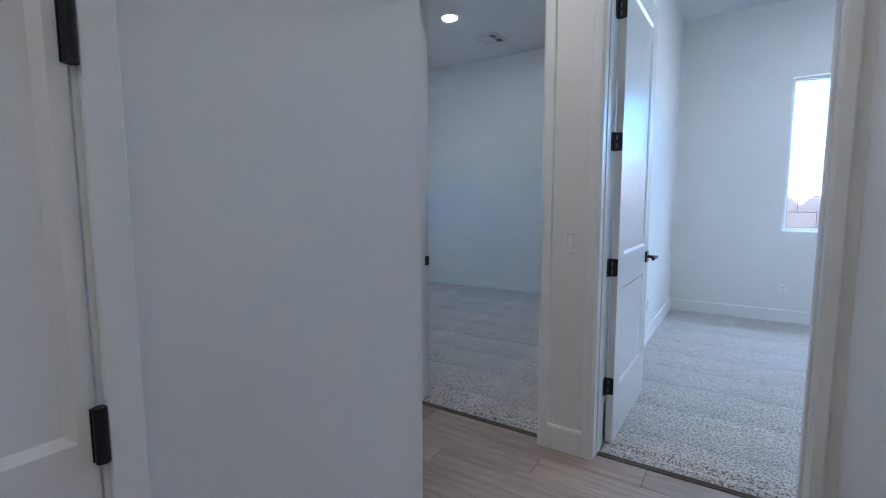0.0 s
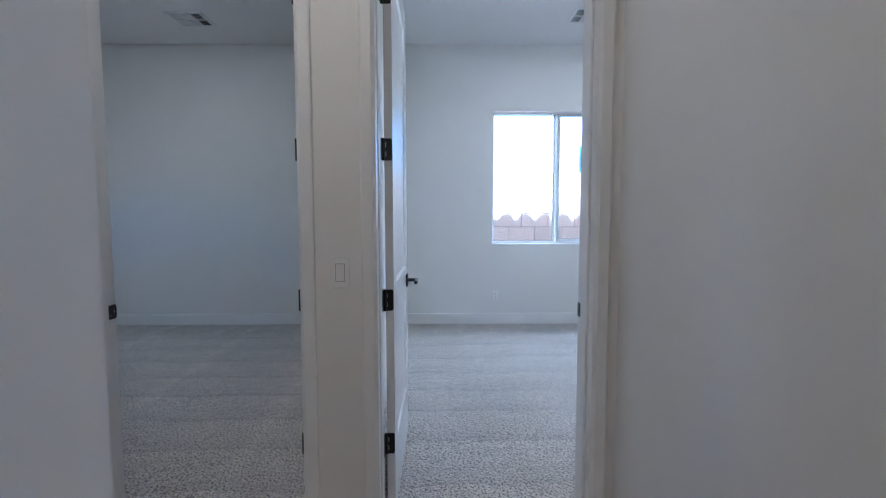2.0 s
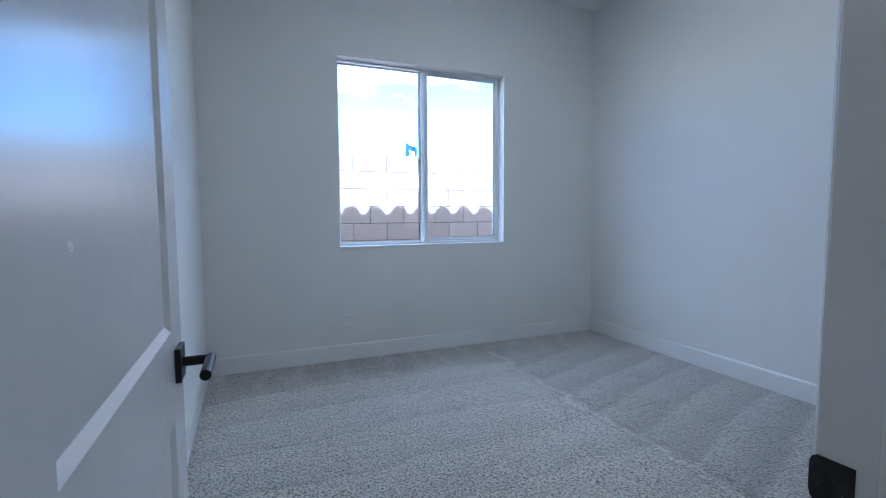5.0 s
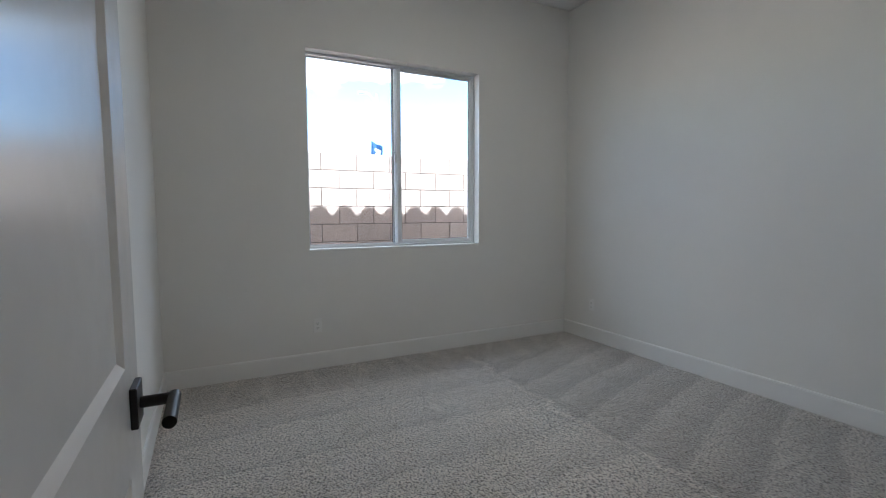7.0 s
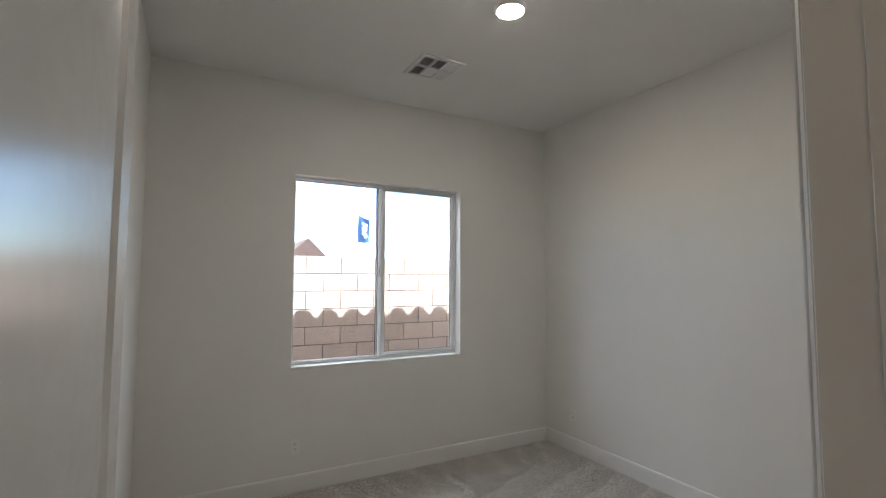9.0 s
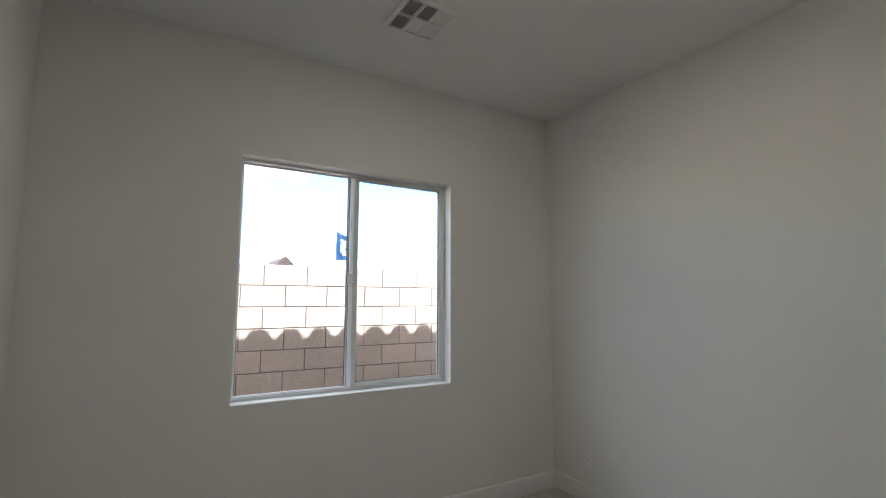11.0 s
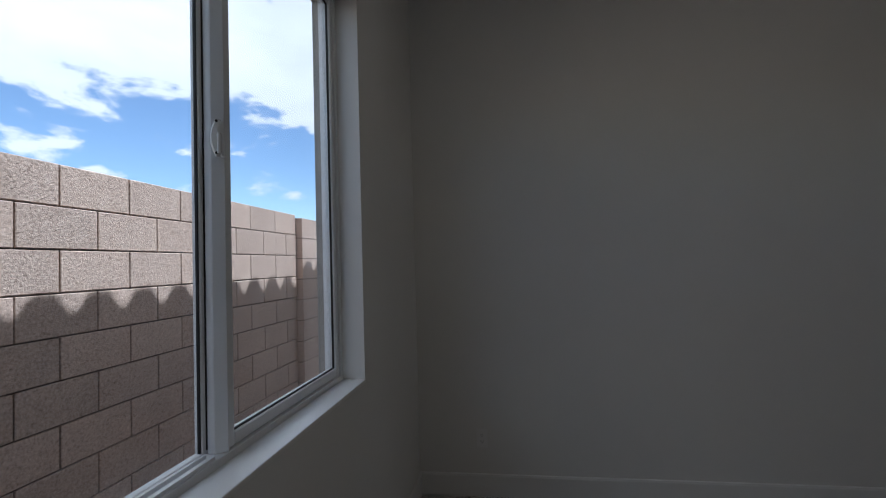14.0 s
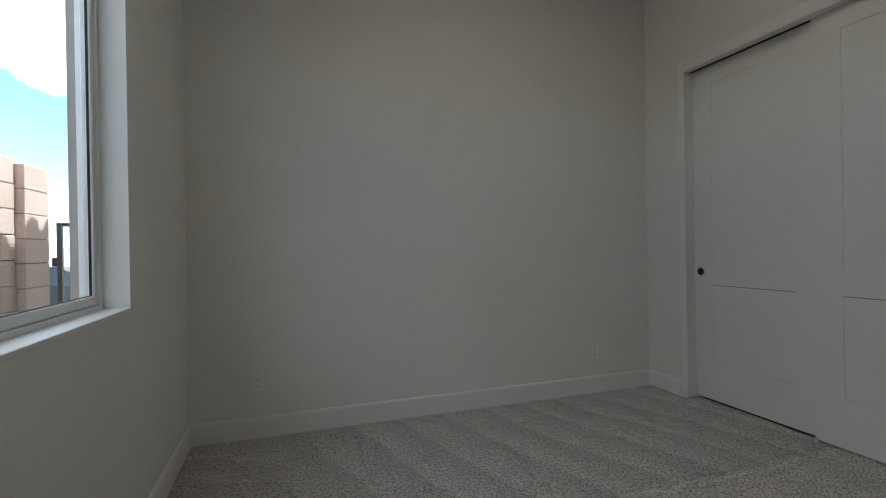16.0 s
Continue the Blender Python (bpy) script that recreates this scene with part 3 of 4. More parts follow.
for z in HINGE_Z:
    hg = part("hinge", boxes((-0.004, 0.0, 0.002, 0.040, z - 0.063, z + 0.027), bev=0.0008), M_BLACK, door2, "black butt hinge")
    bm = bmesh.new()
    add_cyl(bm, (-0.002, 0.046, z - 0.064), (-0.002, 0.046, z + 0.028), 0.008, 14)
    part("knuckle", bm, M_BLACK, hg)

linen = thing("linen_door", "closed white two-panel hall closet door with black hinges", "door", kind="structure", at=pose(HX0 + 0.0, -0.470, 0.018, 0, 0, 90))
part("leaf", door_leaf(0.80, 2.465, 0.035, [(0.285, 0.69), (0.872, 2.345)], stile=0.028, slope=0.018, depth=0.011), M_DOOR, linen)
for z in (0.22, 0.878, 1.567, 2.22):
    hg = part("hinge", boxes((0.790, 0.812, -0.003, 0.0, z - 0.050, z + 0.050), bev=0.0008), M_BLACK, linen, "black butt hinge")
    bm = bmesh.new()
    add_cyl(bm, (0.803, -0.009, z - 0.051), (0.803, -0.009, z + 0.051), 0.0115, 16)
    part("knuckle", bm, M_BLACK, hg)
frame3 = thing("door_frame_3", "white painted frame of the hall closet door", "door frame", kind="structure")
part("jamb", boxes((HX0 - 0.12, HX0 - 0.002, 0.335, 0.3455, 0, DH)), M_TRIM, frame3)
part("jamb", boxes((HX0 - 0.12, HX0 - 0.002, -0.4835, -0.472, 0, DH)), M_TRIM, frame3)
part("casing", boxes((HX0, HX0 + 0.013, 0.343, 0.405, 0, DH + 0.05), bev=0.003), M_TRIM, frame3)
part("casing", boxes((HX0, HX0 + 0.013, -0.540, -0.480, 0, DH + 0.05), bev=0.003), M_TRIM, frame3)
part("head_casing", boxes((HX0, HX0 + 0.013, -0.478, 0.341, DH - 0.008, DH + 0.05), bev=0.003), M_TRIM, frame3)

strike = thing("strike_plate", "black strike plate on the bedroom door jamb", "strike plate", at=pose(DR, 2.450, 0.921))
bm = bmesh.new()
side = [(-0.013, -0.030), (0.027, -0.030), (0.033, -0.026), (0.036, -0.018), (0.036, 0.018), (0.033, 0.026), (0.027, 0.030), (-0.013, 0.030)]
lay = [[bm.verts.new((x + (0.004 * max(0, (y - 0.024) / 0.012) ** 2 if x < 0 else 0), y, z)) for y, z in side] for x in (0.0, -0.0025)]
bm.faces.new(lay[0])
bm.faces.new(lay[1][::-1])
for k in range(8):
    bm.faces.new((lay[0][k], lay[1][k], lay[1][(k + 1) % 8], lay[0][(k + 1) % 8]))
bmesh.ops.recalc_face_normals(bm, faces=bm.faces)
part("plate", bm, M_BLACK, strike)
part("latch_hole", boxes((-0.0032, -0.0024, -0.009, 0.007, -0.020, 0.010)), M_DARK, strike, "dark latch hole in the plate")
# brown patch puts the lit bottom of the hole into the colour
part("hole_edge", boxes((-0.0036, -0.0030, -0.009, -0.002, -0.018, -0.008)), M_STRIP, strike, "paler patch painting the lit bottom of the latch hole")
for z in (-0.024, 0.022):
    bm = bmesh.new()
    add_cyl(bm, (-0.0034, 0.002, z), (-0.0022, 0.002, z), 0.0035, 12)
    part("screw", bm, M_BLACK, strike)
copy_thing(strike, pose(LL, 2.450, 0.921)@ Matrix.Diagonal((-1, 1, 1, 1)))


# ---- closet ----
def closet_door(x0, w, y, label, pull):
    d = thing("closet_door", label, "sliding door", "closet doors", kind="structure", at=pose(x0, y, 0.026))
    part("leaf", door_leaf(w, CH - 0.026, 0.032, [(0.285, 0.862), (1.02, CH - 0.16)], stile=0.155, depth=0.004, slope=0.0008), M_DOOR, d)
    # raised grey strip paints the shadow below the middle rail
    part("groove", boxes((0.155, w - 0.155, 0.0275, 0.0286, 0.857, 0.8615)), M_GAP_SHADE, d, "thin grey strip painting the shadow under the middle rail")
    if pull:
        bm = bmesh.new()
        add_cyl(bm, (pull, 0.0315, 0.957), (pull, 0.036, 0.957), 0.034, 28)
        p = part("pull_ring", bm, M_PALE_METAL, d, "pale rim of the finger pull")
        bm = bmesh.new()
        add_cyl(bm, (pull, 0.034, 0.957), (pull, 0.0375, 0.957), 0.0275, 28)
        part("pull_cup", bm, M_BLACK, p, "round black finger pull")
    return d


closet_door(2.12, 0.912, 2.490, "white sliding closet door with a round black pull", 0.858)
closet_door(1.20, 0.943, 2.535, "white sliding closet door in the front track", 0.06)
ct = thing("closet_frame", "thin white painted trim of the closet opening", "trim", kind="structure")
part("casing", boxes((CX1 - 0.022, CX1 + 0.036, CLOSET, CLOSET + 0.012, 0, CH + 0.074), bev=0.003), M_TRIM, ct)
part("casing", boxes((CX0 - 0.042, CX0 + 0.018, CLOSET, CLOSET + 0.012, 0, CH + 0.074), bev=0.003), M_TRIM, ct)
part("head_casing", boxes((CX0 + 0.019, CX1 - 0.023, CLOSET, CLOSET + 0.012, CH - 0.012, CH + 0.073), bev=0.003), M_TRIM, ct)
part("jamb", boxes((CX1 - 0.004, CX1 + 0.001, CLOSET - 0.17, CLOSET - 0.001, 0, CH)), M_TRIM, ct)
part("head_jamb", boxes((CX0, CX1 - 0.005, CLOSET - 0.048, CLOSET - 0.001, CH - 0.014, CH - 0.001)), M_TRIM, ct)
# near-black track also paints the dark gap above the doors
part("track", boxes((CX0, CX1 - 0.005, 2.485, 2.571, CH - 0.006, CH - 0.001)), M_DARK, ct)
part("floor_guide", boxes((2.125, 2.15, 2.524, 2.575, 0.003, 0.028), bev=0.003), M_PLATE, ct, "white plastic floor guide")


# ---- window ----
def rect_ring(x0, x1, z0, z1, wl, wr, wb, wt, y0, y1, bev=0.002):
    bm = bmesh.new()
    add_box(bm, x0, x0 + wl, y0, y1, z0, z1, bev)
    add_box(bm, x1 - wr, x1, y0, y1, z0, z1, bev)
    add_box(bm, x0 + wl, x1 - wr, y0, y1, z0, z0 + wb, bev)
    add_box(bm, x0 + wl, x1 - wr, y0, y1, z1 - wt, z1, bev)
    return bm


win = thing("window_1", "white vinyl sliding window with two panes", "window", kind="structure", at=pose(0, -0.013, 0))
MX = 1.558
part("window_frame", rect_ring(WX0, WX1, WZ0, WZ1, 0.022, 0.022, 0.022, 0.018, 6.222, 6.290), M_VINYL, win)
part("track", boxes((WX0 + 0.022, MX - 0.04, 6.228, 6.240, WZ0 + 0.022, WZ0 + 0.030), (WX0 + 0.022, MX - 0.04, 6.250, 6.256, WZ0 + 0.022, WZ0 + 0.034), (WX0 + 0.022, MX - 0.04, 6.266, 6.272, WZ0 + 0.022, WZ0 + 0.028)), M_VINYL, win, "white sill track rails")
fx = part("fixed_sash", rect_ring(WX0 + 0.022, MX + 0.012, WZ0 + 0.022, WZ1 - 0.018, 0.012, 0.040, 0.008, 0.008, 6.268, 6.2895), M_VINYL, win)
part("pane", boxes((WX0 + 0.03, MX - 0.02, 6.279, 6.283, WZ0 + 0.03, WZ1 - 0.026)), M_GLASS, fx)
sl = part("sliding_sash", rect_ring(MX + 0.010, WX1 - 0.022, WZ0 + 0.024, WZ1 - 0.020, 0.034, 0.030, 0.034, 0.026, 6.230, 6.264, 0.003), M_VINYL, win)
part("pane", boxes((MX + 0.03, WX1 - 0.045, 6.246, 6.250, WZ0 + 0.05, WZ1 - 0.04)), M_GLASS, sl)
part("glazing_bead", rect_ring(MX + 0.044, WX1 - 0.052, WZ0 + 0.058, WZ1 - 0.046, 0.003, 0.003, 0.003, 0.003, 6.238, 6.246, 0), M_DARK, sl, "thin dark glazing seal")
part("glazing_bead", rect_ring(WX0 + 0.034, MX - 0.028, WZ0 + 0.026, WZ1 - 0.024, 0.003, 0.003, 0.003, 0.003, 6.272, 6.279, 0), M_DARK, fx, "thin dark glazing seal")
# slanted pull rail that faces the open side of the window, with the latch on it
bm = bmesh.new()
wedge = [(MX + 0.0095, 6.2225), (MX + 0.004, 6.2225), (MX - 0.0135, 6.2455), (MX - 0.0145, 6.250), (MX - 0.0145, 6.264), (MX + 0.0095, 6.264)]
rings = [[bm.verts.new((x, y, z)) for x, y in wedge] for z in (WZ0 + 0.024, WZ1 - 0.030)]
for k in range(len(wedge)):
    j = (k + 1) % len(wedge)
    bm.faces.new((rings[0][k], rings[0][j], rings[1][j], rings[1][k]))
bm.faces.new(rings[0])
bm.faces.new(rings[1][::-1])
part("pull_rail", bm, M_VINYL, sl, "slanted pull rail of the sliding sash")
ON_RAIL = Matrix.Translation((MX - 0.004, 6.234, 0)) @ Matrix.Rotation(radians(-52), 4, "Z") @ Matrix.Translation((-(MX - 0.009), -6.2225, 0))


def on_rail(bm):
    bmesh.ops.transform(bm, matrix=ON_RAIL, verts=bm.verts)
    return bm


bm = bmesh.new()
NL = 10
arch = [(-0.004 - 0.013 * math.sin(math.pi * k / NL), -0.046 + 0.092 * k / NL) for k in range(NL + 1)]
inner = [(0.008 - 0.009 * math.sin(math.pi * k / NL), -0.044 + 0.088 * k / NL) for k in range(NL + 1)]
rings = []
for y, grow in ((6.2225, 1.0), (6.212, 1.0), (6.207, 0.86)):
    rings.append([[bm.verts.new((MX - 0.010 + x * grow, y, 1.766 + z * (0.5 + 0.5 * grow))) for x, z in side] for side in (arch, inner)])
for a, b in zip(rings, rings[1:]):
    loop_a, loop_b = a[0] + a[1][::-1], b[0] + b[1][::-1]
    for k in range(len(loop_a)):
        j = (k + 1) % len(loop_a)
        bm.faces.new((loop_a[k], loop_a[j], loop_b[j], loop_b[k]))
for ring in (rings[0], rings[-1]):
    for k in range(NL):
        bm.faces.new((ring[0][k], ring[0][k + 1], ring[1][k + 1], ring[1][k]))
lt = part("latch", on_rail(bm), M_PLATE, sl, "bowed white cam latch")
bm = bmesh.new()
add_box(bm, MX - 0.012, MX - 0.002, 6.198, 6.214, 1.724, 1.776, 0.004, 2)
add_box(bm, MX - 0.004, MX + 0.006, 6.204, 6.2225, 1.718, 1.752, 0.004, 2)
part("latch_lever", on_rail(bm), M_PLATE, lt, "curved white thumb lever")
for z in (1.727, 1.805):
    bm = bmesh.new()
    add_cyl(bm, (MX - 0.013, 6.2055, z), (MX - 0.013, 6.2125, z), 0.0035, 10)
    part("screw", on_rail(bm), M_DARK, lt)
part("rail_foot", boxes((MX - 0.008, MX + 0.008, 6.236, 6.250, WZ0 + 0.006, WZ0 + 0.0215), bev=0.002), M_VINYL, sl, "notched foot of the pull rail")
part("weather_seal", boxes((MX - 0.016, MX - 0.010, 6.2645, 6.2678, WZ0 + 0.034, WZ1 - 0.03)), M_DARK, sl, "dark brush seal between the sashes")
for o in win.children_recursive:
    if o.name.startswith("pane"):
        o.visible_shadow = False
part("window_sill", boxes((WX0 + 0.001, WX1 - 0.001, NORTH + 0.009, 6.221, WZ0 - 0.012, WZ0 + 0.004), bev=0.002), M_TRIM, win, "white painted drywall sill")
structure("wall_outside", boxes((-5.0, WX0 - 0.0, 6.2785, 6.312, GROUND, 3.30), (WX1 + 0.0, 5.75, 6.2785, 6.312, GROUND, 3.30), (WX0, WX1, 6.2785, 6.312, GROUND, WZ0), (WX0, WX1, 6.2785, 6.312, WZ1, 3.30)), M_STUCCO, "rough grey-beige outside stucco", "wall")


# ---- fixtures ----
def outlet(m, label="white duplex wall outlet above the baseboard"):
    o = thing("wall_outlet", label, "outlet", "wall outlets", at=m)
    part("cover_plate", boxes((-0.035, 0.035, -0.0035, 0.0, -0.057, 0.057), bev=0.0015), M_PLATE, o)
    for z in (-0.02, 0.02):
        r = part("receptacle", boxes((-0.017, 0.017, -0.0045, -0.003, z - 0.014, z + 0.014), bev=0.001), M_PLATE, o)
        for x in (-0.006, 0.006):
            part("slot", boxes((x - 0.0012, x + 0.0012, -0.0052, -0.0042, z - 0.004, z + 0.006)), M_DARK, r)
        part("ground_hole", boxes((-0.002, 0.002, -0.0052, -0.0042, z - 0.011, z - 0.007)), M_DARK, r)
    return o


ol = outlet(pose(0.810, NORTH, 0.354))
copy_thing(ol, pose(EAST, 5.72, 0.352, 0, 0, -90))
copy_thing(ol, pose(EAST, 3.165, 0.33, 0, 0, -90))
copy_thing(ol, pose(WEST, 4.59, 0.35, 0, 0, 90))

sw = thing("light_switch", "white rocker light switch on the hall pier", "switch", at=pose(-0.288, HALL, 1.106))
part("cover_plate", boxes((-0.036, 0.036, -0.006, 0.0, -0.058, 0.058), bev=0.003), M_PLATE, sw)
rk = bmesh.new()
add_box(rk, -0.0165, 0.0165, -0.010, -0.005, -0.033, 0.033, 0.001)
for v in rk.verts:
    if v.co.y < -0.008:
        v.co.y += 0.0016 * (v.co.z + 0.033) / 0.066
# flat grey rim paints the shadow line round the rocker
part("rocker_gap", boxes((-0.0182, 0.0182, -0.0064, -0.0058, -0.0348, 0.0348)), M_GAP_SHADE, sw, "thin grey rim painting the shadow round the rocker")
part("rocker", rk, M_PLATE, sw)


def ceiling_vent(x, y):
    v = thing("ceiling_vent", "white metal ceiling register with six louvred squares", "vent", "ceiling vents", at=pose(x, y, CEIL))
    W, D = 0.36, 0.36
    part("backing", boxes((-W / 2 + 0.02, W / 2 - 0.02, -D / 2 + 0.02, D / 2 - 0.02, -0.002, 0.001)), M_DARK, v)
    bm = bmesh.new()
    add_box(bm, -W / 2, W / 2, -D / 2, -D / 2 + 0.03, -0.014, 0, 0.003)
    add_box(bm, -W / 2, W / 2, D / 2 - 0.03, D / 2, -0.014, 0, 0.003)
    add_box(bm, -W / 2, -W / 2 + 0.03, -D / 2 + 0.03, D / 2 - 0.03, -0.014, 0, 0.003)
    add_box(bm, W / 2 - 0.03, W / 2, -D / 2 + 0.03, D / 2 - 0.03, -0.014, 0, 0.003)
    add_box(bm, -W / 2 + 0.03, W / 2 - 0.03, -0.009, 0.009, -0.014, -0.002)
    for k in (-1, 1):
        add_box(bm, k * 0.05 - 0.008, k * 0.05 + 0.008, -D / 2 + 0.03, -0.009, -0.014, -0.002)
        add_box(bm, k * 0.05 - 0.008, k * 0.05 + 0.008, 0.009, D / 2 - 0.03, -0.014, -0.002)
    part("frame", bm, M_PLATE, v)
    for ci, cx in enumerate((-0.104, 0.0, 0.104)):
        for cy in (-0.0795, 0.0795):
            tilt = (-1, 0.25, 1)[ci] if cy > 0 else (-1, -1, 0.8)[ci]
            for k in range(6):
                bm = bmesh.new()
                add_box(bm, -0.008, 0.008, -0.066, 0.066, -0.0006, 0.0006)
                bmesh.ops.transform(bm, matrix=pose(cx - 0.038 + k * 0.0152, cy, -0.007, 0, 38 * tilt, 0), verts=bm.verts)
                part("slat", bm, M_PLATE, v)
    return v


def disc_light(x, y, glow):
    d = thing("disc_light", "round slim white ceiling light, switched on", "ceiling light", "ceiling lights", at=pose(x, y, CEIL))
    bm = bmesh.new()
    bmesh.ops.create_cone(bm, cap_ends=True, segments=48, radius1=0.088, radius2=0.094, depth=0.022, matrix=pose(0, 0, -0.011))
    part("rim", bm, M_PLATE, d)
    bm = bmesh.new()
    bmesh.ops.create_cone(bm, cap_ends=True, segments=48, radius1=0.076, radius2=0.079, depth=0.006, matrix=pose(0, 0, -0.0235))
    part("diffuser", bm, glow, d, "glowing warm white diffuser")
    return d


ceiling_vent(1.627, 5.297)
ceiling_vent(-2.405, 5.432)
disc_light(1.664, 4.372, M_LAMP)
disc_light(-2.425, 4.54, M_SIDE_LAMP)
# unseen hall light, placed by the shadows on casing and switch
disc_light(-0.68, 1.50, M_UNSEEN_HALL_LAMP)
# second unseen hall light, added to brighten the hall's side walls
disc_light(0.14, -1.20, M_UNSEEN_HALL_LAMP)


# ---- outside ----
BW, BH, TOP, FACE = 0.4064, 0.2032, 1.962, 7.596
STREET = -0.80                               # the street lies lower than the lot
bm = bmesh.new()
rows = [[bm.verts.new((x, y, z)) for y in (-400, 900)] for x, z in ((-400, GROUND), (6.6, GROUND), (7.6, STREET - 0.01), (500, STREET - 0.01))]
for a, b in zip(rows, rows[1:]):
    bm.faces.new((a[0], b[0], b[1], a[1]))
structure("ground", bm, M_GROUND, "pale desert gravel ground falling to the street", "ground")
structure("road", boxes((9.5, 24.0, -60, 120, STREET - 0.06, STREET)), M_ASPHALT, "grey asphalt street beyond the gate", "road")

roof = thing("roof_eave", "tiled eave of the house above the window", "roof", kind="structure")
part("soffit", boxes((-5.2, 7.6, 6.3125, 6.64, 3.255, 3.295)), M_STUCCO, roof)
part("fascia", boxes((-5.2, 7.6, 6.64, 6.66, 3.235, 3.395)), M_STUCCO, roof)
PER = 0.2915
TX = 1.733
tile_bm = bmesh.new()
NU = 16
prof = []
for i in range(NU + 1):
    u = i / NU
    low = (1 - math.cos(2 * math.pi * (u - 0.5))) / 2
    prof.append((PER * (u - 0.5), 0.050 - 0.092 * min(1.0, 1.12 * low ** 2)))
for dz in (0.0, -0.014):
    ring = [[tile_bm.verts.new((x, y, z + dz + s)) for x, z in prof] for y, s in ((0.0, 0.0), (-0.42, 0.14))]
    for i in range(NU):
        tile_bm.faces.new((ring[0][i], ring[0][i + 1], ring[1][i + 1], ring[1][i]))
    if dz == 0.0:
        topr = ring
for i in range(NU):
    tile_bm.faces.new((topr[0][i], topr[0][i + 1], ring[0][i + 1], ring[0][i]))
tile_me = mesh_of("roof_tile", tile_bm, M_TILE, True)
for k in range(-24, 20):
    o = new("roof_tile", tile_me)
    o.parent = roof
    o.location = (TX + SHIFT_X + k * PER, 6.70, EAVE_Z)
part("roof_deck", boxes((-5.2, 7.6, 5.6, 6.29, 3.635, 3.735)), M_TILE, roof)

bw = thing("block_wall", "tan concrete block garden wall with a pilaster", "garden wall")
part("mortar_bed", boxes((-4.9, 4.86, FACE + 0.014, FACE + 0.14, GROUND, TOP - 0.004)), M_MORTAR, bw)
pl = part("pilaster_core", boxes((4.862, 5.25, FACE - 0.050, FACE + 0.20, GROUND, 1.925)), M_MORTAR, bw)

car = thing("parked_car", "dark grey parked car on the street beyond the gate", "car", at=pose(16.39, 11.32, STREET, 0, 0, -125))
# local x runs forward, y to the car's left
prof_body = [(-3.6, 0.35), (-3.62, 0.75), (-3.5, 1.02), (-2.9, 1.10), (0.05, 1.02), (0.75, 0.92), (0.98, 0.75), (1.0, 0.38), (0.7, 0.30), (-3.3, 0.30)]
bm = bmesh.new()
ra = [bm.verts.new((x, 0.0, z)) for x, z in prof_body]
rb = [bm.verts.new((x, 1.8, z)) for x, z in prof_body]
for i in range(len(ra)):
    bm.faces.new((ra[i], ra[(i + 1) % len(ra)], rb[(i + 1) % len(ra)], rb[i]))
bm.faces.new(ra)
bm.faces.new(rb[::-1])
bmesh.ops.bevel(bm, geom=list(bm.edges), offset=0.05, segments=2, affect="EDGES")
part("body", bm, M_CAR, car)
prof_cab = [(-3.1, 1.06), (-2.7, 1.52), (-1.1, 1.58), (-0.55, 1.42), (-0.02, 1.02)]
bm = bmesh.new()
ra = [bm.verts.new((x, 0.10 + 0.16 * (z - 1.02), z)) for x, z in prof_cab]
rb = [bm.verts.new((x, 1.70 - 0.16 * (z - 1.02), z)) for x, z in prof_cab]
for i in range(len(ra)):
    bm.faces.new((ra[i], ra[(i + 1) % len(ra)], rb[(i + 1) % len(ra)], rb[i]))
bm.faces.new(ra)
bm.faces.new(rb[::-1])
part("cabin_glass", bm, M_CARGLASS, car, "dark tinted car windows")
for y in (0.12, 1.68):
    bm = bmesh.new()
    for a, b in zip(prof_cab[:-1], prof_cab[1:]):
        yy = [y + (0.16 if y < 1 else -0.16) * (p[1] - 1.02) - (0.012 if y < 1 else -0.012) for p in (a, b)]
        add_cyl(bm, (a[0], yy[0], a[1]), (b[0], yy[1], b[1]), 0.035, 8)
    part("pillar", bm, M_CAR, car)
for y in (-0.16, 1.78):
    part("wing_mirror", boxes((-0.09, 0.07, y - 0.03, y + 0.22, 1.00, 1.15), bev=0.04), M_BLACK, car, "black wing mirror")
for x in (-2.75, 0.22):
    for y, out in ((-0.01, -1), (1.61, 1)):
        face = y if out < 0 else y + 0.2
        bm = bmesh.new()
        add_cyl(bm, (x, y, 0.34), (x, y + 0.2, 0.34), 0.34, 32)
        w = part("wheel", bm, M_TYRE, car)
        bm = bmesh.new()
        bmesh.ops.create_cone(bm, cap_ends=False, segments=32, radius1=0.25, radius2=0.235, depth=0.02, matrix=pose(x, face + out * 0.008, 0.34, 90))
        add_cyl(bm, (x, face, 0.34), (x, face + out * 0.022, 0.34), 0.05, 14)
        for k in range(6):
            a = 2 * math.pi * k / 6 + 0.3
            add_cyl(bm, (x, face + out * 0.010, 0.34), (x + 0.235 * math.cos(a), face + out * 0.010, 0.34 + 0.235 * math.sin(a)), 0.022, 6)
        part("rim", bm, M_STEEL, w)
        bm = bmesh.new()
        arc = [(x + 0.40 * math.cos(math.pi * k / 8), face + out * 0.004, 0.34 + 0.40 * math.sin(math.pi * k / 8)) for k in range(9)]
        for p, q in zip(arc, arc[1:]):
            add_cyl(bm, p, q, 0.022, 6)
        part("wheel_arch", bm, M_BLACK, car, "dark wheel arch trim")

gate = thing("metal_gate", "black metal picket side-yard gate with a latch", "gate", at=pose(5.36, 7.495, 0))
for y in (0.0, -0.96):
    part("post", boxes((-0.02, 0.02, y - 0.02, y + 0.02, GROUND + 0.05, 1.478), bev=0.003), M_BLACK, gate)
for z in (1.443, 0.02):
    part("rail", boxes((-0.015, 0.015, -0.94, -0.02, z, z + 0.035)), M_BLACK, gate)
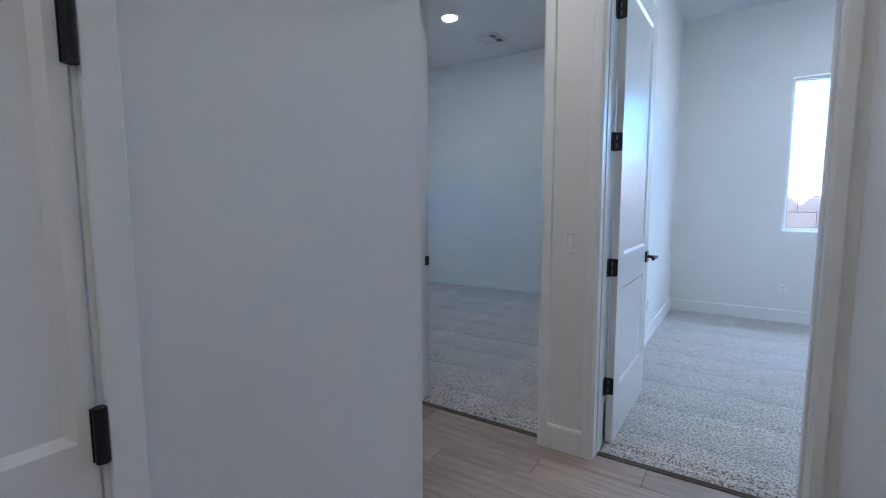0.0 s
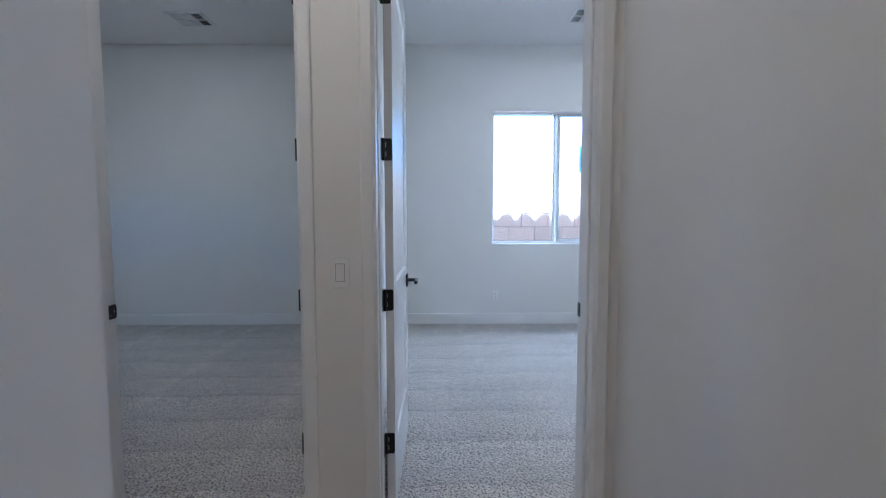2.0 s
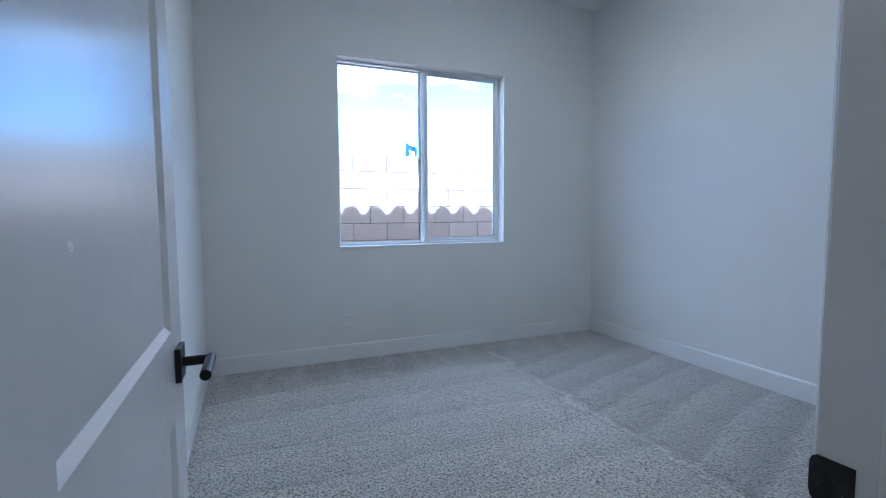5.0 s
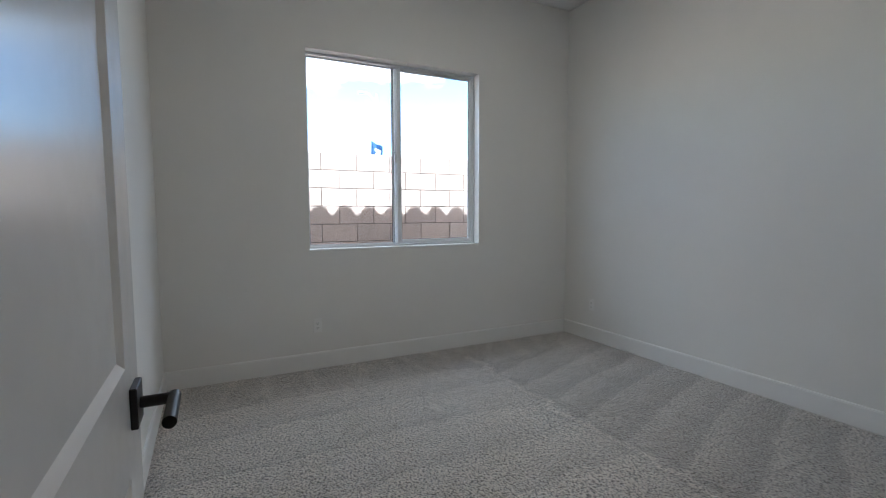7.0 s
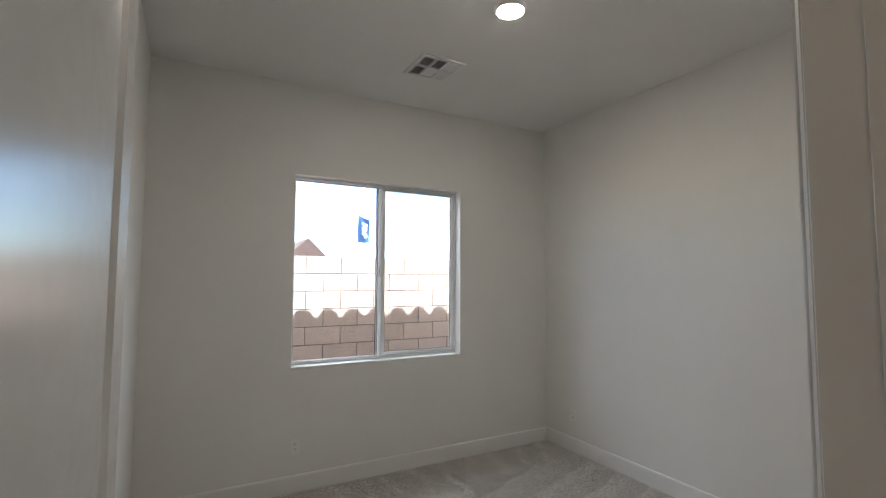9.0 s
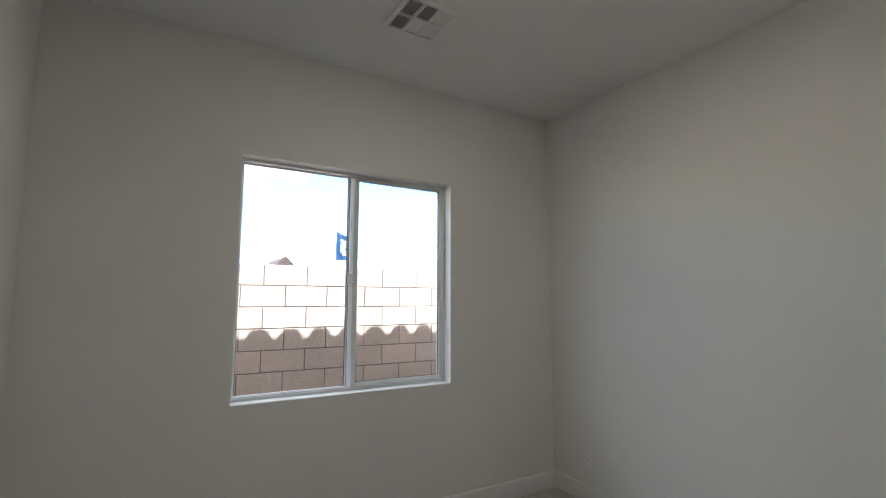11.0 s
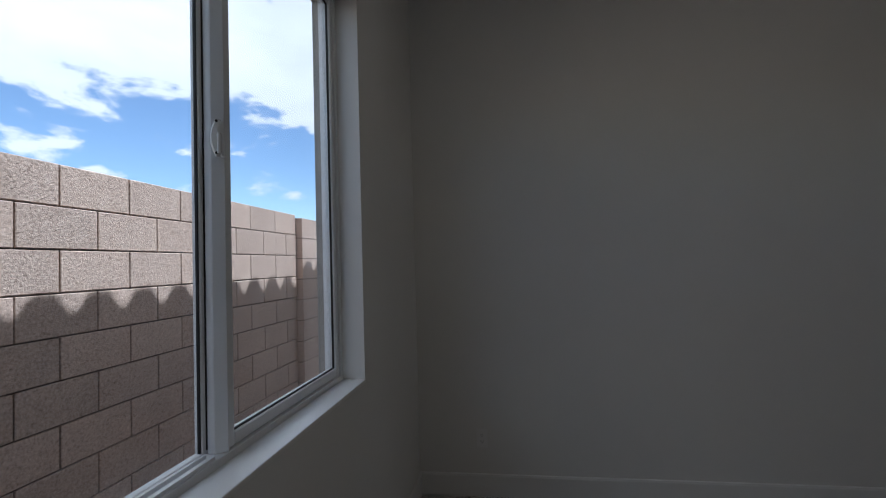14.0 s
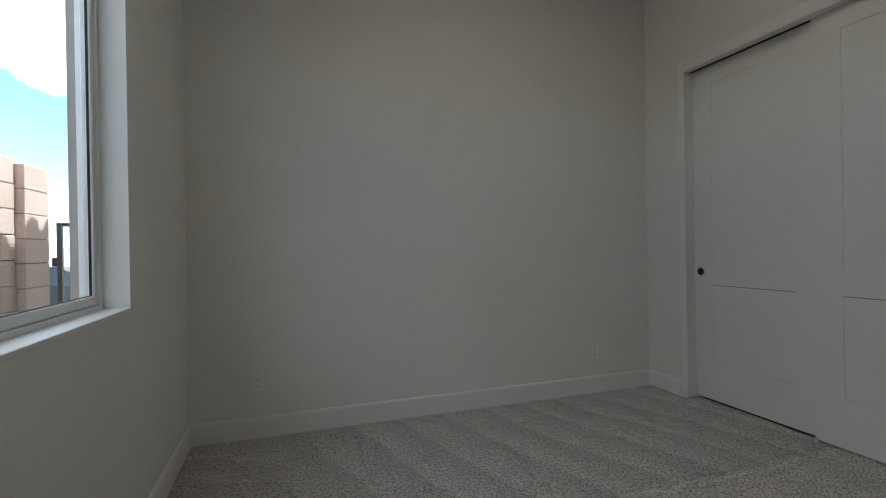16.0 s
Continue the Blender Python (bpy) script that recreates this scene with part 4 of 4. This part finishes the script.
for k in range(1, 10):
    part("picket", boxes((-0.008, 0.008, -k * 0.100 - 0.008, -k * 0.100 + 0.008, 0.055, 1.443)), M_BLACK, gate)
part("latch", boxes((-0.03, 0.03, 0.01, 0.055, 1.08, 1.16), bev=0.006), M_BLACK, gate, "black gate latch")
gp = thing("gate_post", "black metal post of the gate beside the house", "post", at=pose(5.36, 6.45, GROUND))
part("tube", boxes((-0.03, 0.03, -0.03, 0.03, 0, 1.6), bev=0.003), M_BLACK, gp)


def street_lamp(x, y, h, arm, rz, label):
    s = thing("street_lamp", label, "street lamp", "street lamps", at=pose(x, y, STREET, 0, 0, rz))
    bm = bmesh.new()
    add_cyl(bm, (0, 0, 0), (0, 0, h), 0.16, 12, 0.09)
    part("pole", bm, M_STEEL, s, smooth=True)
    bm = bmesh.new()
    pts = [(-arm * t, 0, h - 0.9 + 0.9 * math.sin(t * math.pi / 2) * 1.05) for t in (0, 0.2, 0.4, 0.6, 0.8, 1.0)]
    for a, b in zip(pts[:-1], pts[1:]):
        add_cyl(bm, a, b, 0.05, 8)
    part("arm", bm, M_STEEL, s)
    part("lantern", boxes((-arm - 0.7, -arm + 0.05, -0.16, 0.16, h - 0.06, h + 0.09), bev=0.04), M_STEEL, s)
    return s


def on_bearing(az, y):
    return (0.562 + math.tan(radians(az)) * (y - 3.91), y)


px, py = on_bearing(18.97, 42.0)
street_lamp(px, py, 12.43, 0.9, 0, "tall grey steel street lamp beyond the wall")
px, py = on_bearing(38.87, 70.0)
street_lamp(px, py, 11.63, 1.3, 0, "distant grey steel street lamp")

fx_, fy_ = on_bearing(18.95, 30.0)
fl = thing("flag_banner", "blue and white feather flag on a thin pole", "flag", at=pose(fx_, fy_, GROUND))
bm = bmesh.new()
add_cyl(bm, (-0.40, 0, STREET - GROUND), (-0.40, 0, 5.95), 0.025, 8)
part("pole", bm, M_STEEL, fl)
bm = bmesh.new()
g = [[bm.verts.new((-0.37 + 0.74 * i / 6, 0.07 * math.sin(i * 1.1 + k * 0.5), 4.1 + 1.72 * k / 10 - 0.30 * (i / 6) * (k / 10))) for k in range(11)] for i in range(7)]
for i in range(6):
    for k in range(10):
        f = bm.faces.new((g[i][k], g[i + 1][k], g[i + 1][k + 1], g[i][k + 1]))
        f.material_index = 1 if 2 <= i <= 4 and 2 <= k <= 7 and (i + k) % 4 else 0
bmesh.ops.solidify(bm, geom=list(bm.faces), thickness=0.01)
part("banner", bm, [M_FLAG, M_FLAGW], fl, "blue cloth banner with a white figure")

hx, hy = on_bearing(12.2, 60.0)
fh = thing("far_house", "distant tan house with a red tiled gable roof", "house", at=pose(hx, hy, GROUND))
part("wall", boxes((-5.5, 2.2, 0, 9, STREET - GROUND, 4.6)), M_FAR, fh)
bm = bmesh.new()
rr = [[bm.verts.new(p) for p in ((-2.6, y, 4.5), (0.0, y, 6.85), (2.4, y, 4.5))] for y in (-0.4, 9.4)]
bm.faces.new(rr[0])
bm.faces.new(rr[1][::-1])
for i in range(3):
    bm.faces.new((rr[0][i], rr[0][(i + 1) % 3], rr[1][(i + 1) % 3], rr[1][i]))
part("roof", bm, M_ROOFFAR, fh)
for x in (-4.2, -1.4, 0.8):
    w = part("window", boxes((x - 0.6, x + 0.6, -0.04, 0.02, 1.2, 2.6)), M_CARGLASS, fh)
    part("frame", rect_ring(x - 0.66, x + 0.66, 1.14, 2.66, 0.06, 0.06, 0.06, 0.06, -0.06, -0.041, 0), M_VINYL, w)

bm = bmesh.new()
NH = 70
low, high = [], []
for i in range(NH + 1):
    a = radians(-75 + 215 * i / NH)
    hgt = 4 + 22 * max(0.0, noise.fractal(Vector((i * 0.11, 3.1, 0.7)), 0.8, 2.0, 5) + 0.35)
    low.append(bm.verts.new((1500 * math.sin(a), 1500 * math.cos(a), -20)))
    high.append(bm.verts.new((1750 * math.sin(a), 1750 * math.cos(a), hgt)))
for i in range(NH):
    bm.faces.new((low[i], low[i + 1], high[i + 1], high[i]))
structure("backdrop", bm, M_HILL, "low brown desert hills on the horizon", "hills")


# ---- pieces: blocks of the garden wall, planks of the hall ----
def block_mesh(w, h, d, name, mat, bev=0.003):
    bm = bmesh.new()
    add_box(bm, -w / 2, w / 2, 0, d, -h / 2, h / 2, bev)
    return mesh_of(name, bm, mat)


J = 0.0075
block_me = block_mesh(BW - J, BH - J, 0.12, "block", M_BLOCK)
cut_me = {}
courses = int((TOP - GROUND) / BH)
for c in range(courses):
    zc = TOP - (c + 0.5) * BH
    x = 1.595 - BW / 2 - (BW / 2 if c % 2 else 0)
    n0 = int((-4.7 - x) / BW)
    k = n0
    while x + k * BW + BW / 2 < 4.86:
        if x + k * BW > -4.6:
            o = new("block", block_me)
            o.parent = bw
            o.location = (x + k * BW, FACE + random.uniform(-0.0015, 0.0015), zc)
        k += 1
    # a cut block closes the course at the pilaster
    left = x + (k - 1) * BW + BW / 2
    if 4.86 - left > 0.03:
        key = round(4.86 - left, 3)
        if key not in cut_me:
            cut_me[key] = block_mesh(key - J, BH - J, 0.12, "block", M_BLOCK)
        o = new("block", cut_me[key])
        o.parent = bw
        o.location = (left + key / 2, FACE, zc)
pil_me = block_mesh(0.393, BH - J, 0.14, "pilaster_block", M_BLOCK, 0.002)
for c in range(courses):
    o = new("pilaster_block", pil_me)
    o.parent = bw
    o.location = (5.056, FACE - 0.062, TOP - 0.03 - (c + 0.5) * BH)

floor = tagged(new("floor"), "light oak plank hall floor", "floor", kind="structure")
PW = 0.182
plank_me = {}
row = 0
y = -2.55
while y < 2.36:
    y1 = min(y + PW, 2.347)
    x = -4.8 + (row * 0.47) % 1.22 - 1.22
    while x < HX1:
        x0, x1 = max(x, -4.8 if y > 1.30 else HX0), min(x + 1.22, HX1)
        if x1 - x0 > 0.03:
            key = (round(x1 - x0, 3), round(y1 - y, 3))
            if key not in plank_me:
                plank_me[key] = mesh_of("plank", boxes((0.0008, key[0] - 0.0008, 0.0008, key[1] - 0.0008, -0.008, 0.0), bev=0.0012), M_PLANK)
            o = new("plank", plank_me[key])
            o.parent = floor
            o.location = (x0, y, 0.0)
        x += 1.22
    y += PW
    row += 1
